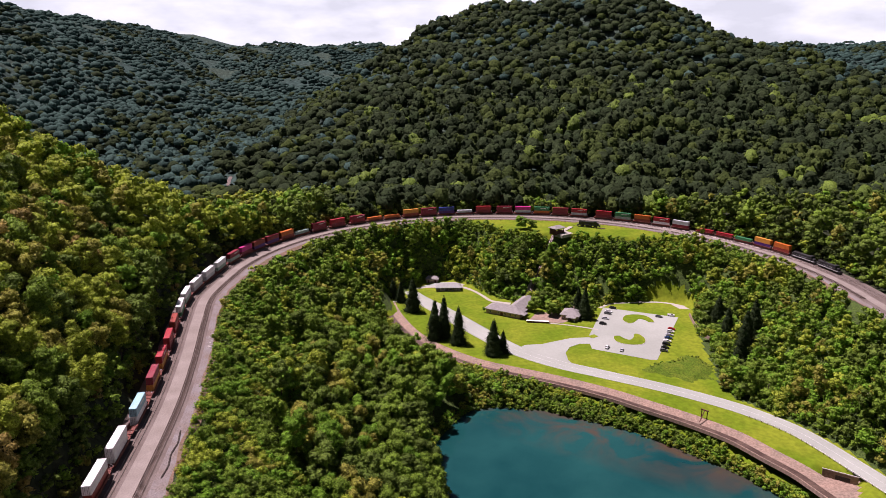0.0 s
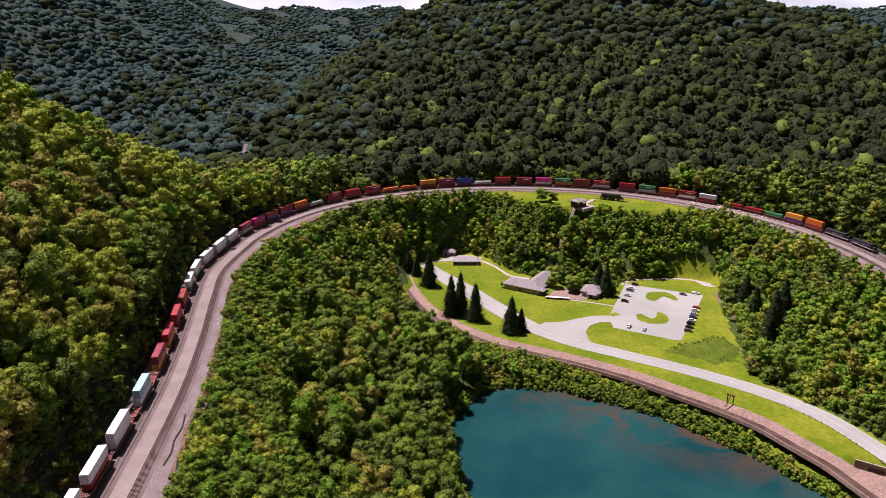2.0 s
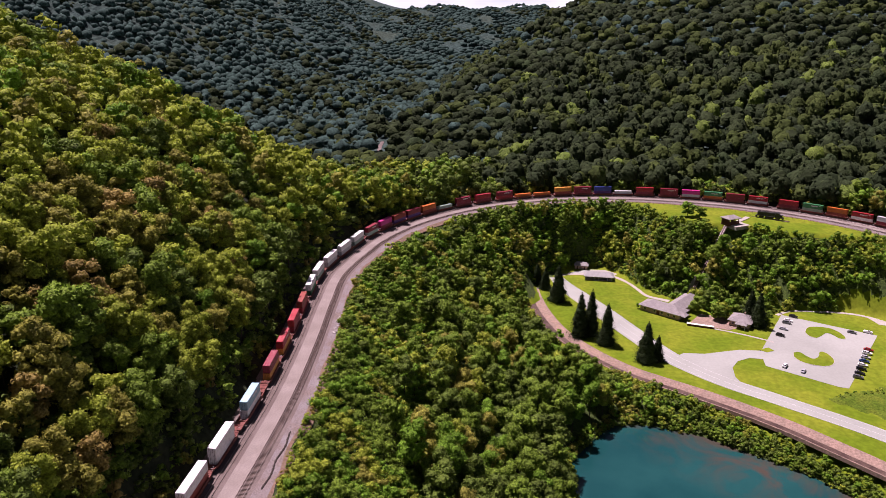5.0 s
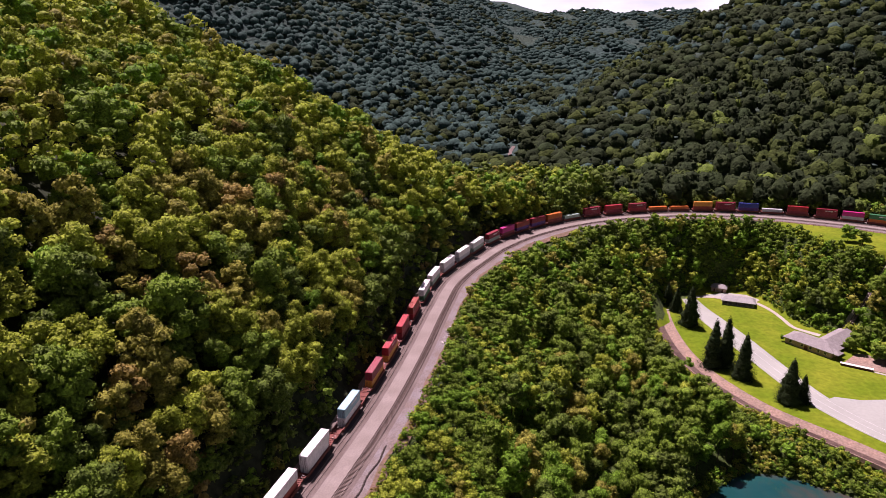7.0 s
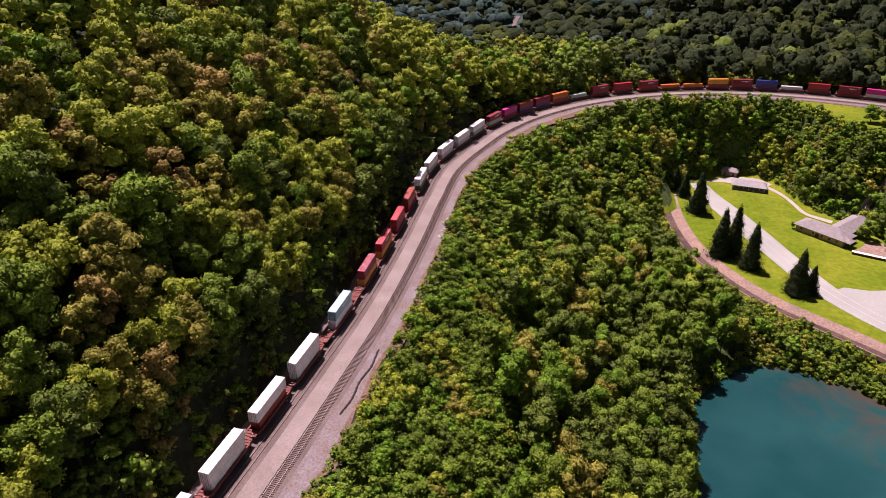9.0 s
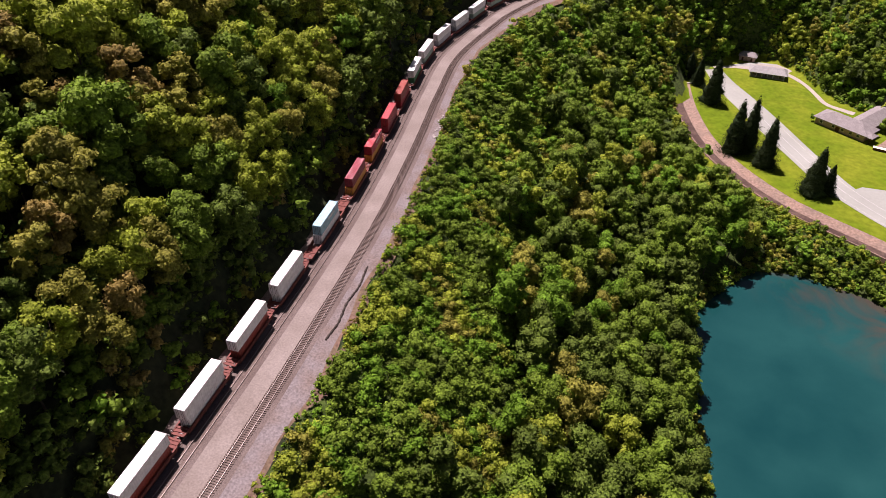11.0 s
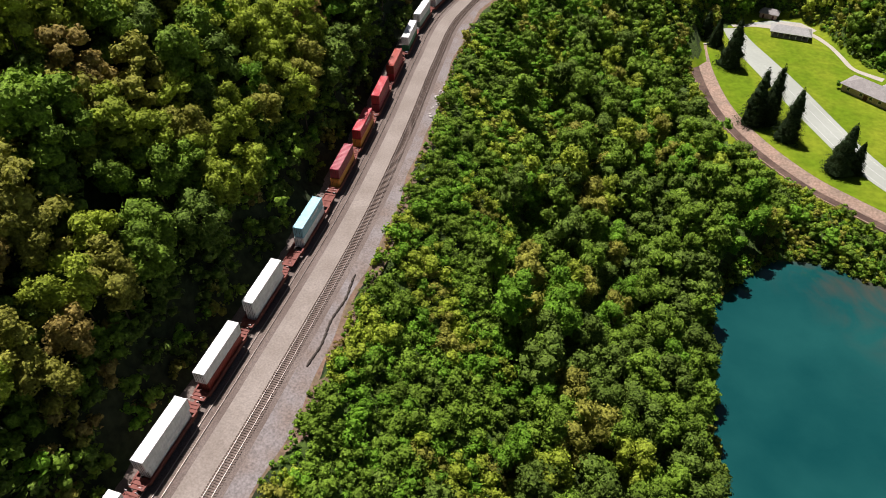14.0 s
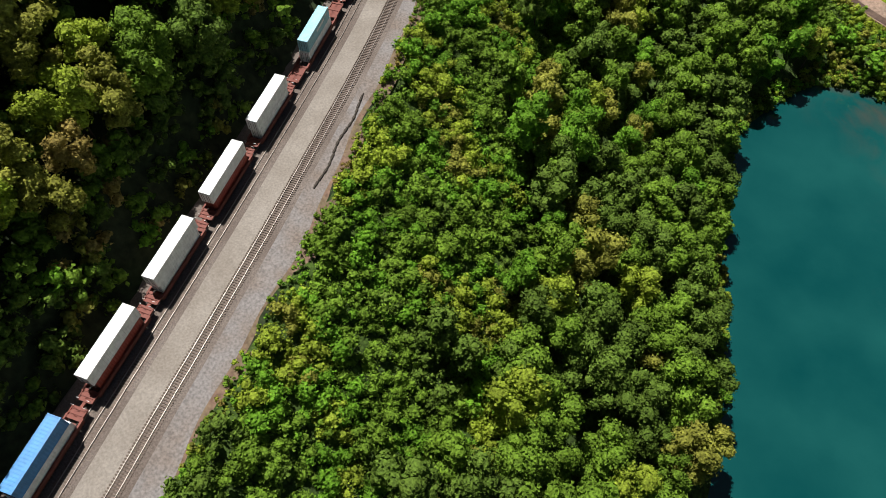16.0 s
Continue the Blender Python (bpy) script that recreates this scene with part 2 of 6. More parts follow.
# ---- the line of the railway ----
def spline(points, step=1.0):
    p = np.array(points, float)
    p = np.vstack([2 * p[0] - p[1], p, 2 * p[-1] - p[-2]])
    out = []
    for i in range(1, len(p) - 2):
        n = max(2, int(np.linalg.norm(p[i + 1] - p[i]) / 0.5))
        t = np.linspace(0, 1, n, endpoint=False)[:, None]
        a, b, c, d = p[i - 1], p[i], p[i + 1], p[i + 2]
        out.append(0.5 * (2 * b + (c - a) * t + (2 * a - 5 * b + 4 * c - d) * t**2 + (3 * b - a - 3 * c + d) * t**3))
    q = np.vstack(out + [p[-2][None]])
    s = np.r_[0, np.cumsum(np.linalg.norm(np.diff(q, axis=0), axis=1))]
    u = np.arange(0, s[-1], step)
    return np.stack([np.interp(u, s, q[:, k]) for k in range(q.shape[1])], -1)


BEND, RADIUS = (54.0, 372.0), 184.5
leg = [(-48.6, -185), (-73.5, -10), (-89.8, 115), (-93, 141), (-97.5, 176), (-104.3, 222), (-113.2, 265), (-123.2, 307), (-130.5, 345)]
arc = [(BEND[0] + (RADIUS + 3.0 * math.sin(radians(min(max((a - 90) * 2.1, 0), 180)))) * math.cos(radians(a)), BEND[1] + (RADIUS + 3.0 * math.sin(radians(min(max((a - 90) * 2.1, 0), 180)))) * math.sin(radians(a))) for a in range(174, -5, -6)]
tail = [(238.5, 330), (236, 280), (232, 200), (226, 100), (216, -60), (210, -185)]
LINE = spline(leg + arc + tail)
S0 = float(np.argmin(np.abs(LINE[:300, 1] - 115)))
LINE_S = np.arange(len(LINE), dtype=float)
TANGENT = np.gradient(LINE, axis=0)
TANGENT /= np.linalg.norm(TANGENT, axis=1)[:, None]
NORMAL = np.stack([TANGENT[:, 1], -TANGENT[:, 0]], -1)  # towards the inside of the bend


def grade(s):
    return -0.0109 * np.clip(s - S0, -300, 900)


def verge(s):
    """How far inside the line the ballast ends."""
    return 18.4 + 1.6 * smooth(112, 50, s - S0)


def on_line(s, off, up=0.0):
    """A place beside the line: s metres along, off metres to the inside."""
    i = np.clip(s, 0, len(LINE) - 1.001)
    x = np.interp(i, LINE_S, LINE[:, 0]) + off * np.interp(i, LINE_S, NORMAL[:, 0])
    y = np.interp(i, LINE_S, LINE[:, 1]) + off * np.interp(i, LINE_S, NORMAL[:, 1])
    return np.stack([x, y, grade(s) + up], -1)


def heading(s):
    i = min(max(s, 0), len(LINE) - 1.001)
    return math.degrees(math.atan2(np.interp(i, LINE_S, TANGENT[:, 1]), np.interp(i, LINE_S, TANGENT[:, 0])))


def beside(x, y):
    """For arrays of places: metres along the line and metres to its inside."""
    x, y = np.ravel(x), np.ravel(y)
    s, d = np.empty(len(x)), np.empty(len(x))
    coarse = LINE[::4]
    for i in range(0, len(x), 20000):
        px, py = x[i : i + 20000], y[i : i + 20000]
        k = ((px[:, None] - coarse[:, 0]) ** 2 + (py[:, None] - coarse[:, 1]) ** 2).argmin(1) * 4
        k = np.clip(k, 0, len(LINE) - 1)
        ox, oy = px - LINE[k, 0], py - LINE[k, 1]
        along = np.clip(ox * TANGENT[k, 0] + oy * TANGENT[k, 1], -2, 2)
        s[i : i + 20000] = k + along
        side = ox * NORMAL[k, 0] + oy * NORMAL[k, 1]
        d[i : i + 20000] = np.sign(side) * np.sqrt(np.maximum(ox**2 + oy**2 - along**2, 0))
    return s, d


def poly_distance(poly, x, y):
    """Signed metres to a closed outline: negative inside."""
    x, y = np.ravel(x), np.ravel(y)
    p = np.array(poly, float)
    q = np.roll(p, -1, axis=0)
    best, inside = np.full(len(x), 1e9), np.zeros(len(x), bool)
    for (ax, ay), (bx, by) in zip(p, q):
        ex, ey = bx - ax, by - ay
        t = np.clip(((x - ax) * ex + (y - ay) * ey) / (ex * ex + ey * ey), 0, 1)
        best = np.minimum(best, np.hypot(x - ax - t * ex, y - ay - t * ey))
        cross = (ay > y) != (by > y)
        inside ^= cross & (x < ex * (y - ay) / (ey if ey else 1e-9) + ax)
    return np.where(inside, -best, best)


def line_distance(points, x, y):
    x, y = np.ravel(x), np.ravel(y)
    p = np.array(points, float)
    best = np.full(len(x), 1e9)
    for (ax, ay), (bx, by) in zip(p[:-1], p[1:]):
        ex, ey = bx - ax, by - ay
        t = np.clip(((x - ax) * ex + (y - ay) * ey) / (ex * ex + ey * ey), 0, 1)
        best = np.minimum(best, np.hypot(x - ax - t * ex, y - ay - t * ey))
    return best


# ---- plan of the valley floor ----
PARK, WATER = -46.0, -54.0
LAKE = [(26, -90), (19, 60), (18, 150), (15, 192), (10, 212), (4, 235), (0, 260), (-4, 286), (4, 304), (13, 318), (27, 322), (50, 318), (72, 307),
        (90, 297), (106, 282), (124, 263), (142, 238), (165, 200), (190, 150), (200, 60), (196, -90)]
CANAL = [(-36.5, 456), (-34.5, 447), (-29, 428), (-19.5, 404.5), (-8.6, 386.5), (4.7, 371.4), (20, 358.4), (35, 350.2), (49.5, 343.1), (63.3, 335.6), (76.3, 327.7), (88.6, 319),
         (100, 309.5), (110.8, 300.4), (119, 293), (131, 280.2), (140, 264.8), (147, 252.5), (151.5, 239.6), (160, 215), (172, 180)]
ROAD = [(-24, 481), (-15.4, 463.3), (2.2, 435.5), (19.5, 407.5), (37.5, 380), (52.4, 364.5), (66.5, 353.6), (80.3, 345.7), (93.5, 338.1), (106.3, 330.8), (120, 322),
        (138.2, 308.5), (149.7, 297), (159.4, 283.6), (165.6, 268.8), (170, 255.3), (174, 243), (182, 215), (190, 180)]
LOT = [(107.7, 446), (152, 427), (119, 361), (115, 361.5), (86, 376.6), (86.4, 392)]
LAWN = [(-24, 484), (-36, 464), (-30, 425), (-10, 391), (20, 361), (49, 346), (76, 331), (100, 313), (119, 297), (131, 284), (142, 267), (150, 248), (162, 212), (184, 222),
        (178, 248), (172, 268), (165, 285), (156, 300), (144, 313), (140, 330), (146, 350),
        (150, 378), (155, 400), (160, 424), (167, 440), (165, 452), (150, 458), (134, 458), (118, 456), (104, 447), (92, 425), (70, 436), (60, 452), (40, 464), (25, 484), (17, 498), (9, 505), (-4, 507), (-15, 504)]
ARM = [(140, 460), (152, 464), (164, 458), (170, 447), (164, 438)]
SUMMIT = [(20, 534), (45, 508), (58, 500), (70, 494), (84, 500), (100, 496), (120, 488), (150, 488), (178, 492), (168, 503), (140, 516), (100, 530), (60, 540)]


VALLEY_ROAD = [(-222, 730), (-236, 770), (-248, 805), (-258, 850)]


CULVERT = [(156, 255), (167, 248.5), (160, 236), (149, 242)]


# the wet bed runs along the lake side of the channel's line
along_ = np.gradient(np.array(CANAL, float), axis=0)
along_ /= np.linalg.norm(along_, axis=1)[:, None]
CANAL_BED = np.array(CANAL) + 2.3 * np.stack([along_[:, 1], -along_[:, 0]], -1)


def hill(x, y, bumps=True):
    """The height of the ground at arrays of places."""
    shape = np.shape(x)
    x, y = np.ravel(np.asarray(x, float)), np.ravel(np.asarray(y, float))
    s, d = beside(x, y)
    zt = grade(s)
    # outside the bend: cut bank, then the hillside over the straight
    a = np.maximum(-d - 7.0, 0)
    north = smooth(370, 500, y - 0.15 * np.minimum(x + 130, 0))
    steep = np.where(x < 54, 1 - 0.97 * north, 0.05)
    spur = zt + 6 * steep * smooth(0, 5, a) + steep * 166 * (1 - np.exp(-a / 175))
    spur = spur - 30 * smooth(14, 95, a) * smooth(420, 510, y) * smooth(50, -70, x)
    # the round mountain behind the bend
    r = np.hypot((x - 285) * np.where(x > 285, 1.38, 1.0) - 1.2 * np.maximum(-45 - x, 0), y - 1500)
    peak = np.interp(r, [0, 130, 242, 412, 530, 790, 960, 1150, 1500], [216, 212, 184, 124, 96, 26, -18, -28, -30])
    # far ridges
    west = -25 + 268 * smooth(-330, -1150, x + 0.12 * (y - 1000)) * smooth(450, 1500, y - 0.4 * (x + 300))
    back = -25 + 166 * smooth(1900, 3300, y) + 20 * smooth(2900, 3700, y)
    east = -25 + 160 * smooth(600, 1700, x) * smooth(100, 1400, y) + 120 * smooth(250, 700, x) * smooth(500, -200, y)
    outer = np.maximum(spur, np.where(a > 0, np.minimum(peak, zt + 0.75 * a), -99))
    far = smooth(30, 330, a)
    outer = np.maximum(outer, zt * (1 - far) + far * np.maximum(np.maximum(west, back), east) - 40 * (1 - far))
    if bumps:
        wave = 9 * np.sin(x / 61 + 1.3 * np.sin(y / 97)) * np.sin(y / 73 + 0.8) + 5 * np.sin(x / 29 + y / 41)
        outer = outer + wave * smooth(40, 260, a) * (0.45 + 0.9 * smooth(300, 900, a))
    # inside the bend: bank down to the floor
    bench = verge(s) + 1.2 + 1.2 * np.sin(s / 37)
    bank = zt - 0.2 - 0.70 * np.maximum(d - bench, 0)
    dl = poly_distance(LAKE, x, y)
    floor = np.clip(WATER + 0.42 * dl, WATER - 5, PARK)
    floor = floor - 2.2 * smooth(4.6, 3.4, line_distance(CANAL_BED, x, y)) * (floor > PARK - 4)
    inner = np.maximum(bank, floor)
    inner = np.maximum(inner, np.where((s - S0 > 400) & (s - S0 < 720), zt - 0.6 - 1.1 * np.maximum(poly_distance(SUMMIT, x, y), 0), -99))
    inner = np.minimum(inner, PARK + 0.02 + 1.5 * np.maximum(poly_distance(LAWN, x, y), 0))
    inner = np.minimum(inner, PARK + 0.02 + 1.35 * np.maximum(line_distance(ROAD, x, y) - 8.0, 0))
    inner = np.minimum(inner, PARK - 3.5 + 1.3 * np.maximum(poly_distance(CULVERT, x, y), 0))
    # the bed's foot is never undercut
    foot = np.minimum(bank, zt - 0.4 - 1.7 * np.maximum(d - bench - 1.0, 0))
    inner = np.maximum(inner, np.minimum(foot, PARK + 4 * np.maximum(np.minimum(poly_distance(LAWN, x, y), line_distance(ROAD, x, y) - 8.0) - 2.0, 0)))
    # cutting of the inclined lift
    t = np.clip(((x - 59) * 21 + (y - 463) * 32) / (21**2 + 32**2), -0.1, 1.0)
    side = np.hypot(x - 59 - 21 * t, y - 463 - 32 * t)
    inner = np.minimum(inner, PARK + 0.2 + 37 * np.maximum(t, 0) + 1.5 * np.maximum(side - 3.0, 0))
    z = np.where(d > 0, inner, outer)
    z = np.where((d > -7) & (d < verge(s) + 0.3), np.minimum(z, zt - 0.55), z)
    return z.reshape(shape)


def spaced(lo, hi, dense_lo, dense_hi, step, growth=1.16):
    mid = list(np.arange(dense_lo, dense_hi + step, step))
    v, w = mid[-1], step
    while v < hi:
        w *= growth
        v += w
        mid.append(v)
    v, w = mid[0], step
    while v > lo:
        w *= growth
        v -= w
        mid.insert(0, v)
    return np.array(mid)


gx = np.concatenate([g for g in (spaced(-4500, -60, -330, -60, 4.5, 1.12), np.arange(-56, 236, 2.0), spaced(240, 4500, 240, 330, 4.5, 1.12))])
gy = np.concatenate([spaced(-1200, 226, 80, 226, 4.5, 1.1), np.arange(230, 540, 2.0), spaced(544, 4600, 544, 640, 4.5, 1.08)])
gx, gy = np.unique(gx), np.unique(gy)
XX, YY = np.meshgrid(gx, gy)
ZZ = hill(XX, YY)
nx, ny = len(gx), len(gy)
idx = np.arange(nx * ny).reshape(ny, nx)
quads = np.stack([idx[:-1, :-1], idx[:-1, 1:], idx[1:, 1:], idx[1:, :-1]], -1).reshape(-1, 4)
cx, cy = (XX[:-1, :-1] + XX[1:, 1:]).ravel() / 2, (YY[:-1, :-1] + YY[1:, 1:]).ravel() / 2
green = (poly_distance(LAWN, cx, cy) < 1) | (poly_distance(SUMMIT, cx, cy) < 3) | ((line_distance(CANAL, cx, cy) < 11) & (hill(cx, cy) < PARK + 1.5)) | (poly_distance(ARM, cx, cy) < 2)
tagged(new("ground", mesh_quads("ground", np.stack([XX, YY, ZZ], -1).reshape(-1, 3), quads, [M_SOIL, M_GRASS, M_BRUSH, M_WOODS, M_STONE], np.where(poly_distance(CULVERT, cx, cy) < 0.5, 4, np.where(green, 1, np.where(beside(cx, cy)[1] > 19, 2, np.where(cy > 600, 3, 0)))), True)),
       "dark forest floor and mown grass of the valley", "ground", kind="structure")


def ribbon(name, points, widths, z, thick, mat, label, category, step=2.0):
    """A sheet of even thickness along a line."""
    c = spline(points, step)
    t = np.gradient(c, axis=0)
    t /= np.linalg.norm(t, axis=1)[:, None]
    n = np.stack([t[:, 1], -t[:, 0]], -1)
    w = np.interp(np.linspace(0, 1, len(c)), np.linspace(0, 1, len(widths)), widths)[:, None] / 2
    l, r = c + n * w, c - n * w
    k = len(c)
    v = np.vstack([np.c_[l, np.full(k, z)], np.c_[r, np.full(k, z)], np.c_[l, np.full(k, z - thick)], np.c_[r, np.full(k, z - thick)]])
    i = np.arange(k - 1)
    q = np.vstack([np.stack([i, i + 1, k + i + 1, k + i], -1), np.stack([2 * k + i, 2 * k + i + 1, i + 1, i], -1), np.stack([k + i, k + i + 1, 3 * k + i + 1, 3 * k + i], -1)])
    return tagged(new(name, mesh_quads(name, v, q, [mat])), label, category, kind="structure")


def slab(name, poly, z, thick, mat, label, category, kind="structure"):
    bm = bmesh.new()
    f = bm.faces.new([bm.verts.new((x, y, z)) for x, y in poly])
    if f.normal.z < 0:
        f.normal_flip()
    got = bmesh.ops.extrude_face_region(bm, geom=[f])["geom"]
    bmesh.ops.translate(bm, vec=(0, 0, -thick), verts=[g for g in got if isinstance(g, bmesh.types.BMVert)])
    bmesh.ops.recalc_face_normals(bm, faces=bm.faces)
    bmesh.ops.triangulate(bm, faces=bm.faces)
    me = bpy.data.meshes.new(name)
    bm.to_mesh(me)
    bm.free()
    me.materials.append(mat)
    return tagged(new(name, me), label, category, kind=kind)


# lake
def water_material():
    """Deep blue-green water with paler clouds of silt in it and brown shallows along the far shore."""
    m = material("green_water", (0.002, 0.040, 0.042), 0.07, spec=0.4, second=(0.009, 0.070, 0.066), big=0.9, big_scale=0.022)
    n, l = m.node_tree.nodes, m.node_tree.links
    b = n["Principled BSDF"]
    deep = b.inputs["Base Color"].links[0].from_socket
    co = n.new("ShaderNodeTexCoord")
    sep = n.new("ShaderNodeSeparateXYZ")
    l.new(co.outputs["Object"], sep.inputs["Vector"])
    along = n.new("ShaderNodeMath")  # metres towards the far shore
    along.operation = "MULTIPLY_ADD"
    along.inputs[1].default_value = 0.62
    l.new(sep.outputs["X"], along.inputs[0])
    l.new(sep.outputs["Y"], along.inputs[2])
    near = n.new("ShaderNodeMapRange")
    near.inputs["From Min"].default_value, near.inputs["From Max"].default_value = 308.0, 356.0
    l.new(along.outputs["Value"], near.inputs["Value"])
    silt = n.new("ShaderNodeTexNoise")
    silt.inputs["Scale"].default_value, silt.inputs["Detail"].default_value, silt.inputs["Distortion"].default_value = 0.035, 6.0, 1.4
    l.new(co.outputs["Object"], silt.inputs["Vector"])
    sr = n.new("ShaderNodeMapRange")
    sr.inputs["From Min"].default_value, sr.inputs["From Max"].default_value = 0.42, 0.62
    l.new(silt.outputs["Fac"], sr.inputs["Value"])
    both = n.new("ShaderNodeMath")
    both.operation = "MULTIPLY"
    l.new(near.outputs["Result"], both.inputs[0])
    l.new(sr.outputs["Result"], both.inputs[1])
    x = n.new("ShaderNodeMix")
    x.data_type = "RGBA"
    x.inputs["B"].default_value = (0.085, 0.045, 0.026, 1)
    l.new(both.outputs["Value"], x.inputs["Factor"])
    l.new(deep, x.inputs["A"])
    l.new(x.outputs["Result"], b.inputs["Base Color"])
    t = n.new("ShaderNodeTexNoise")
    t.inputs["Scale"].default_value, t.inputs["Detail"].default_value = 0.6, 3.0
    u = n.new("ShaderNodeBump")
    u.inputs["Strength"].default_value, u.inputs["Distance"].default_value = 0.25, 0.12
    l.new(co.outputs["Object"], t.inputs["Vector"])
    l.new(t.outputs["Fac"], u.inputs["Height"])
    l.new(u.outputs["Normal"], b.inputs["Normal"])
    return m


slab("water", [(10, -90), (-20, 60), (-20, 340), (150, 340), (215, 200), (215, 60), (206, -90)], WATER, 0.2, water_material(), "still blue-green water of the reservoir", "lake")

# road, lot, paths
ribbon("road", ROAD, [9, 13, 14, 13, 12, 10.5, 10, 10, 10, 10, 10, 9, 9], PARK + 0.10, 0.3, M_ASPHALT, "pale two-lane asphalt road along the channel", "road")
slab("parking_lot", LOT, PARK + 0.09, 0.3, M_ASPHALT, "pale asphalt parking lot with grass islands", "parking lot")
slab("apron", [(-17, 490.5), (-9, 497), (-2, 501), (8, 502), (15, 497), (14, 490), (4, 490.5), (-6, 490)], PARK + 0.113, 0.3, M_ASPHALT, "pale asphalt apron behind the pavilion", "driveway")
slab("lot_entrance", [(44, 378), (48, 382.5), (58.2, 383.8), (67.3, 388.3), (76.4, 392.6), (88, 394), (88, 384), (80, 384), (73.4, 379), (69.7, 371), (69.5, 361), (73, 351), (55, 360)], PARK + 0.104, 0.3, M_ASPHALT, "pale asphalt drive into the parking lot", "driveway")

ribbon("valley_road", VALLEY_ROAD, [4.5, 4.5], float(hill(-246.0, 800.0)) + 0.4, 3.0, M_BALLAST, "distant pale road in the wooded valley", "road")

# railway bed
k = np.arange(0, len(LINE), 2.0)
sec = [(-6.2, -1.2), (-4.6, -0.22), (-1.6, 0.0), (5.8, 0.0), (7.2, -0.1), (10.6, -0.1), (11.0, 0.0), (14.2, 0.0), (15.2, -0.15), (17.2, -0.2), (20.2, -1.2)]
wob = 0.5 * np.sin(k / 9.0) + 0.35 * np.sin(k / 3.7 + 1)
bed = np.concatenate([np.c_[on_line(k, o + (wob + verge(k) - 18.4 if o > 16 else 0), h)] for o, h in sec])
m_, n_ = len(sec), len(k)
bi = np.arange(m_ * n_).reshape(m_, n_)
bq = np.stack([bi[:-1, :-1], bi[1:, :-1], bi[1:, 1:], bi[:-1, 1:]], -1).reshape(-1, 4)
tagged(new("track_bed", mesh_quads("track_bed", bed, bq, [M_BALLAST, M_SERVICE, M_SHOULDER, M_DIRT], np.repeat([0, 0, 0, 1, 1, 1, 0, 2, 2, 3], n_ - 1), False)), "brownish grey ballast bed of the railway", "track bed", kind="structure")


# ---- trees ----


def unit(v):
    return v / (np.linalg.norm(v, axis=-1, keepdims=True) + 1e-9)


class Shape:
    """Corners, four-cornered faces and corner normals, gathered piece by piece."""

    def __init__(self):
        self.v, self.q, self.n, self.count = [], [], [], 0

    def add(self, v, q, n):
        self.v.append(np.asarray(v, float))
        self.q.append(np.asarray(q) + self.count)
        self.n.append(np.asarray(n, float))
        self.count += len(v)

    def done(self):
        return np.concatenate(self.v), np.concatenate(self.q), unit(np.concatenate(self.n))


def sprays(at, way, size, r, droop=0.0, narrow=0.48):
    """Bent four-cornered leaf sprays at places, facing roughly along way."""
    n = len(at)
    u = unit(np.cross(way, r.normal(size=(n, 3))))
    v = np.cross(way, u)
    k = size * r.uniform(0.55, 1.35, (n, 1))
    lift = way * k * 0.28
    c = np.stack([at - u * k * 0.62, at - v * k * narrow + lift, at + u * k * 0.62, at + v * k * narrow + lift * r.uniform(-0.5, 1, (n, 1))], 1)
    c[:, :, 2] -= droop * k * r.uniform(0, 1, (n, 1))
    return c.reshape(-1, 3)


def lobe(shape, cen, rad, r, around=7, rings=4, low=2.05, rough=0.13, squash=0.85):
    """A lumpy rounded clump of foliage, open below."""
    th = np.linspace(0.06, low, rings + 1)
    a = np.arange(around) / around * 2 * np.pi
    tt, aa = np.meshgrid(th, a, indexing="ij")
    aa = aa + r.uniform(0, 6.28) + 0.45 * (np.arange(rings + 1) % 2)[:, None]
    d = np.stack([np.sin(tt) * np.cos(aa), np.sin(tt) * np.sin(aa), np.cos(tt)], -1)
    k = 1 + rough * (np.sin(d @ r.normal(size=3) * 3.4 + r.uniform(0, 6)) + r.uniform(-0.9, 0.9, tt.shape))
    k[0] = k[0].mean()
    v = np.asarray(cen) + d * k[..., None] * rad * np.array([1, 1, squash])
    i = np.arange((rings + 1) * around).reshape(rings + 1, around)
    j = np.roll(i, -1, axis=1)
    q = np.stack([i[:-1], i[1:], j[1:], j[:-1]], -1).reshape(-1, 4)
    n = d + r.normal(size=d.shape) * 0.12
    shape.add(v.reshape(-1, 3), q, n.reshape(-1, 3))


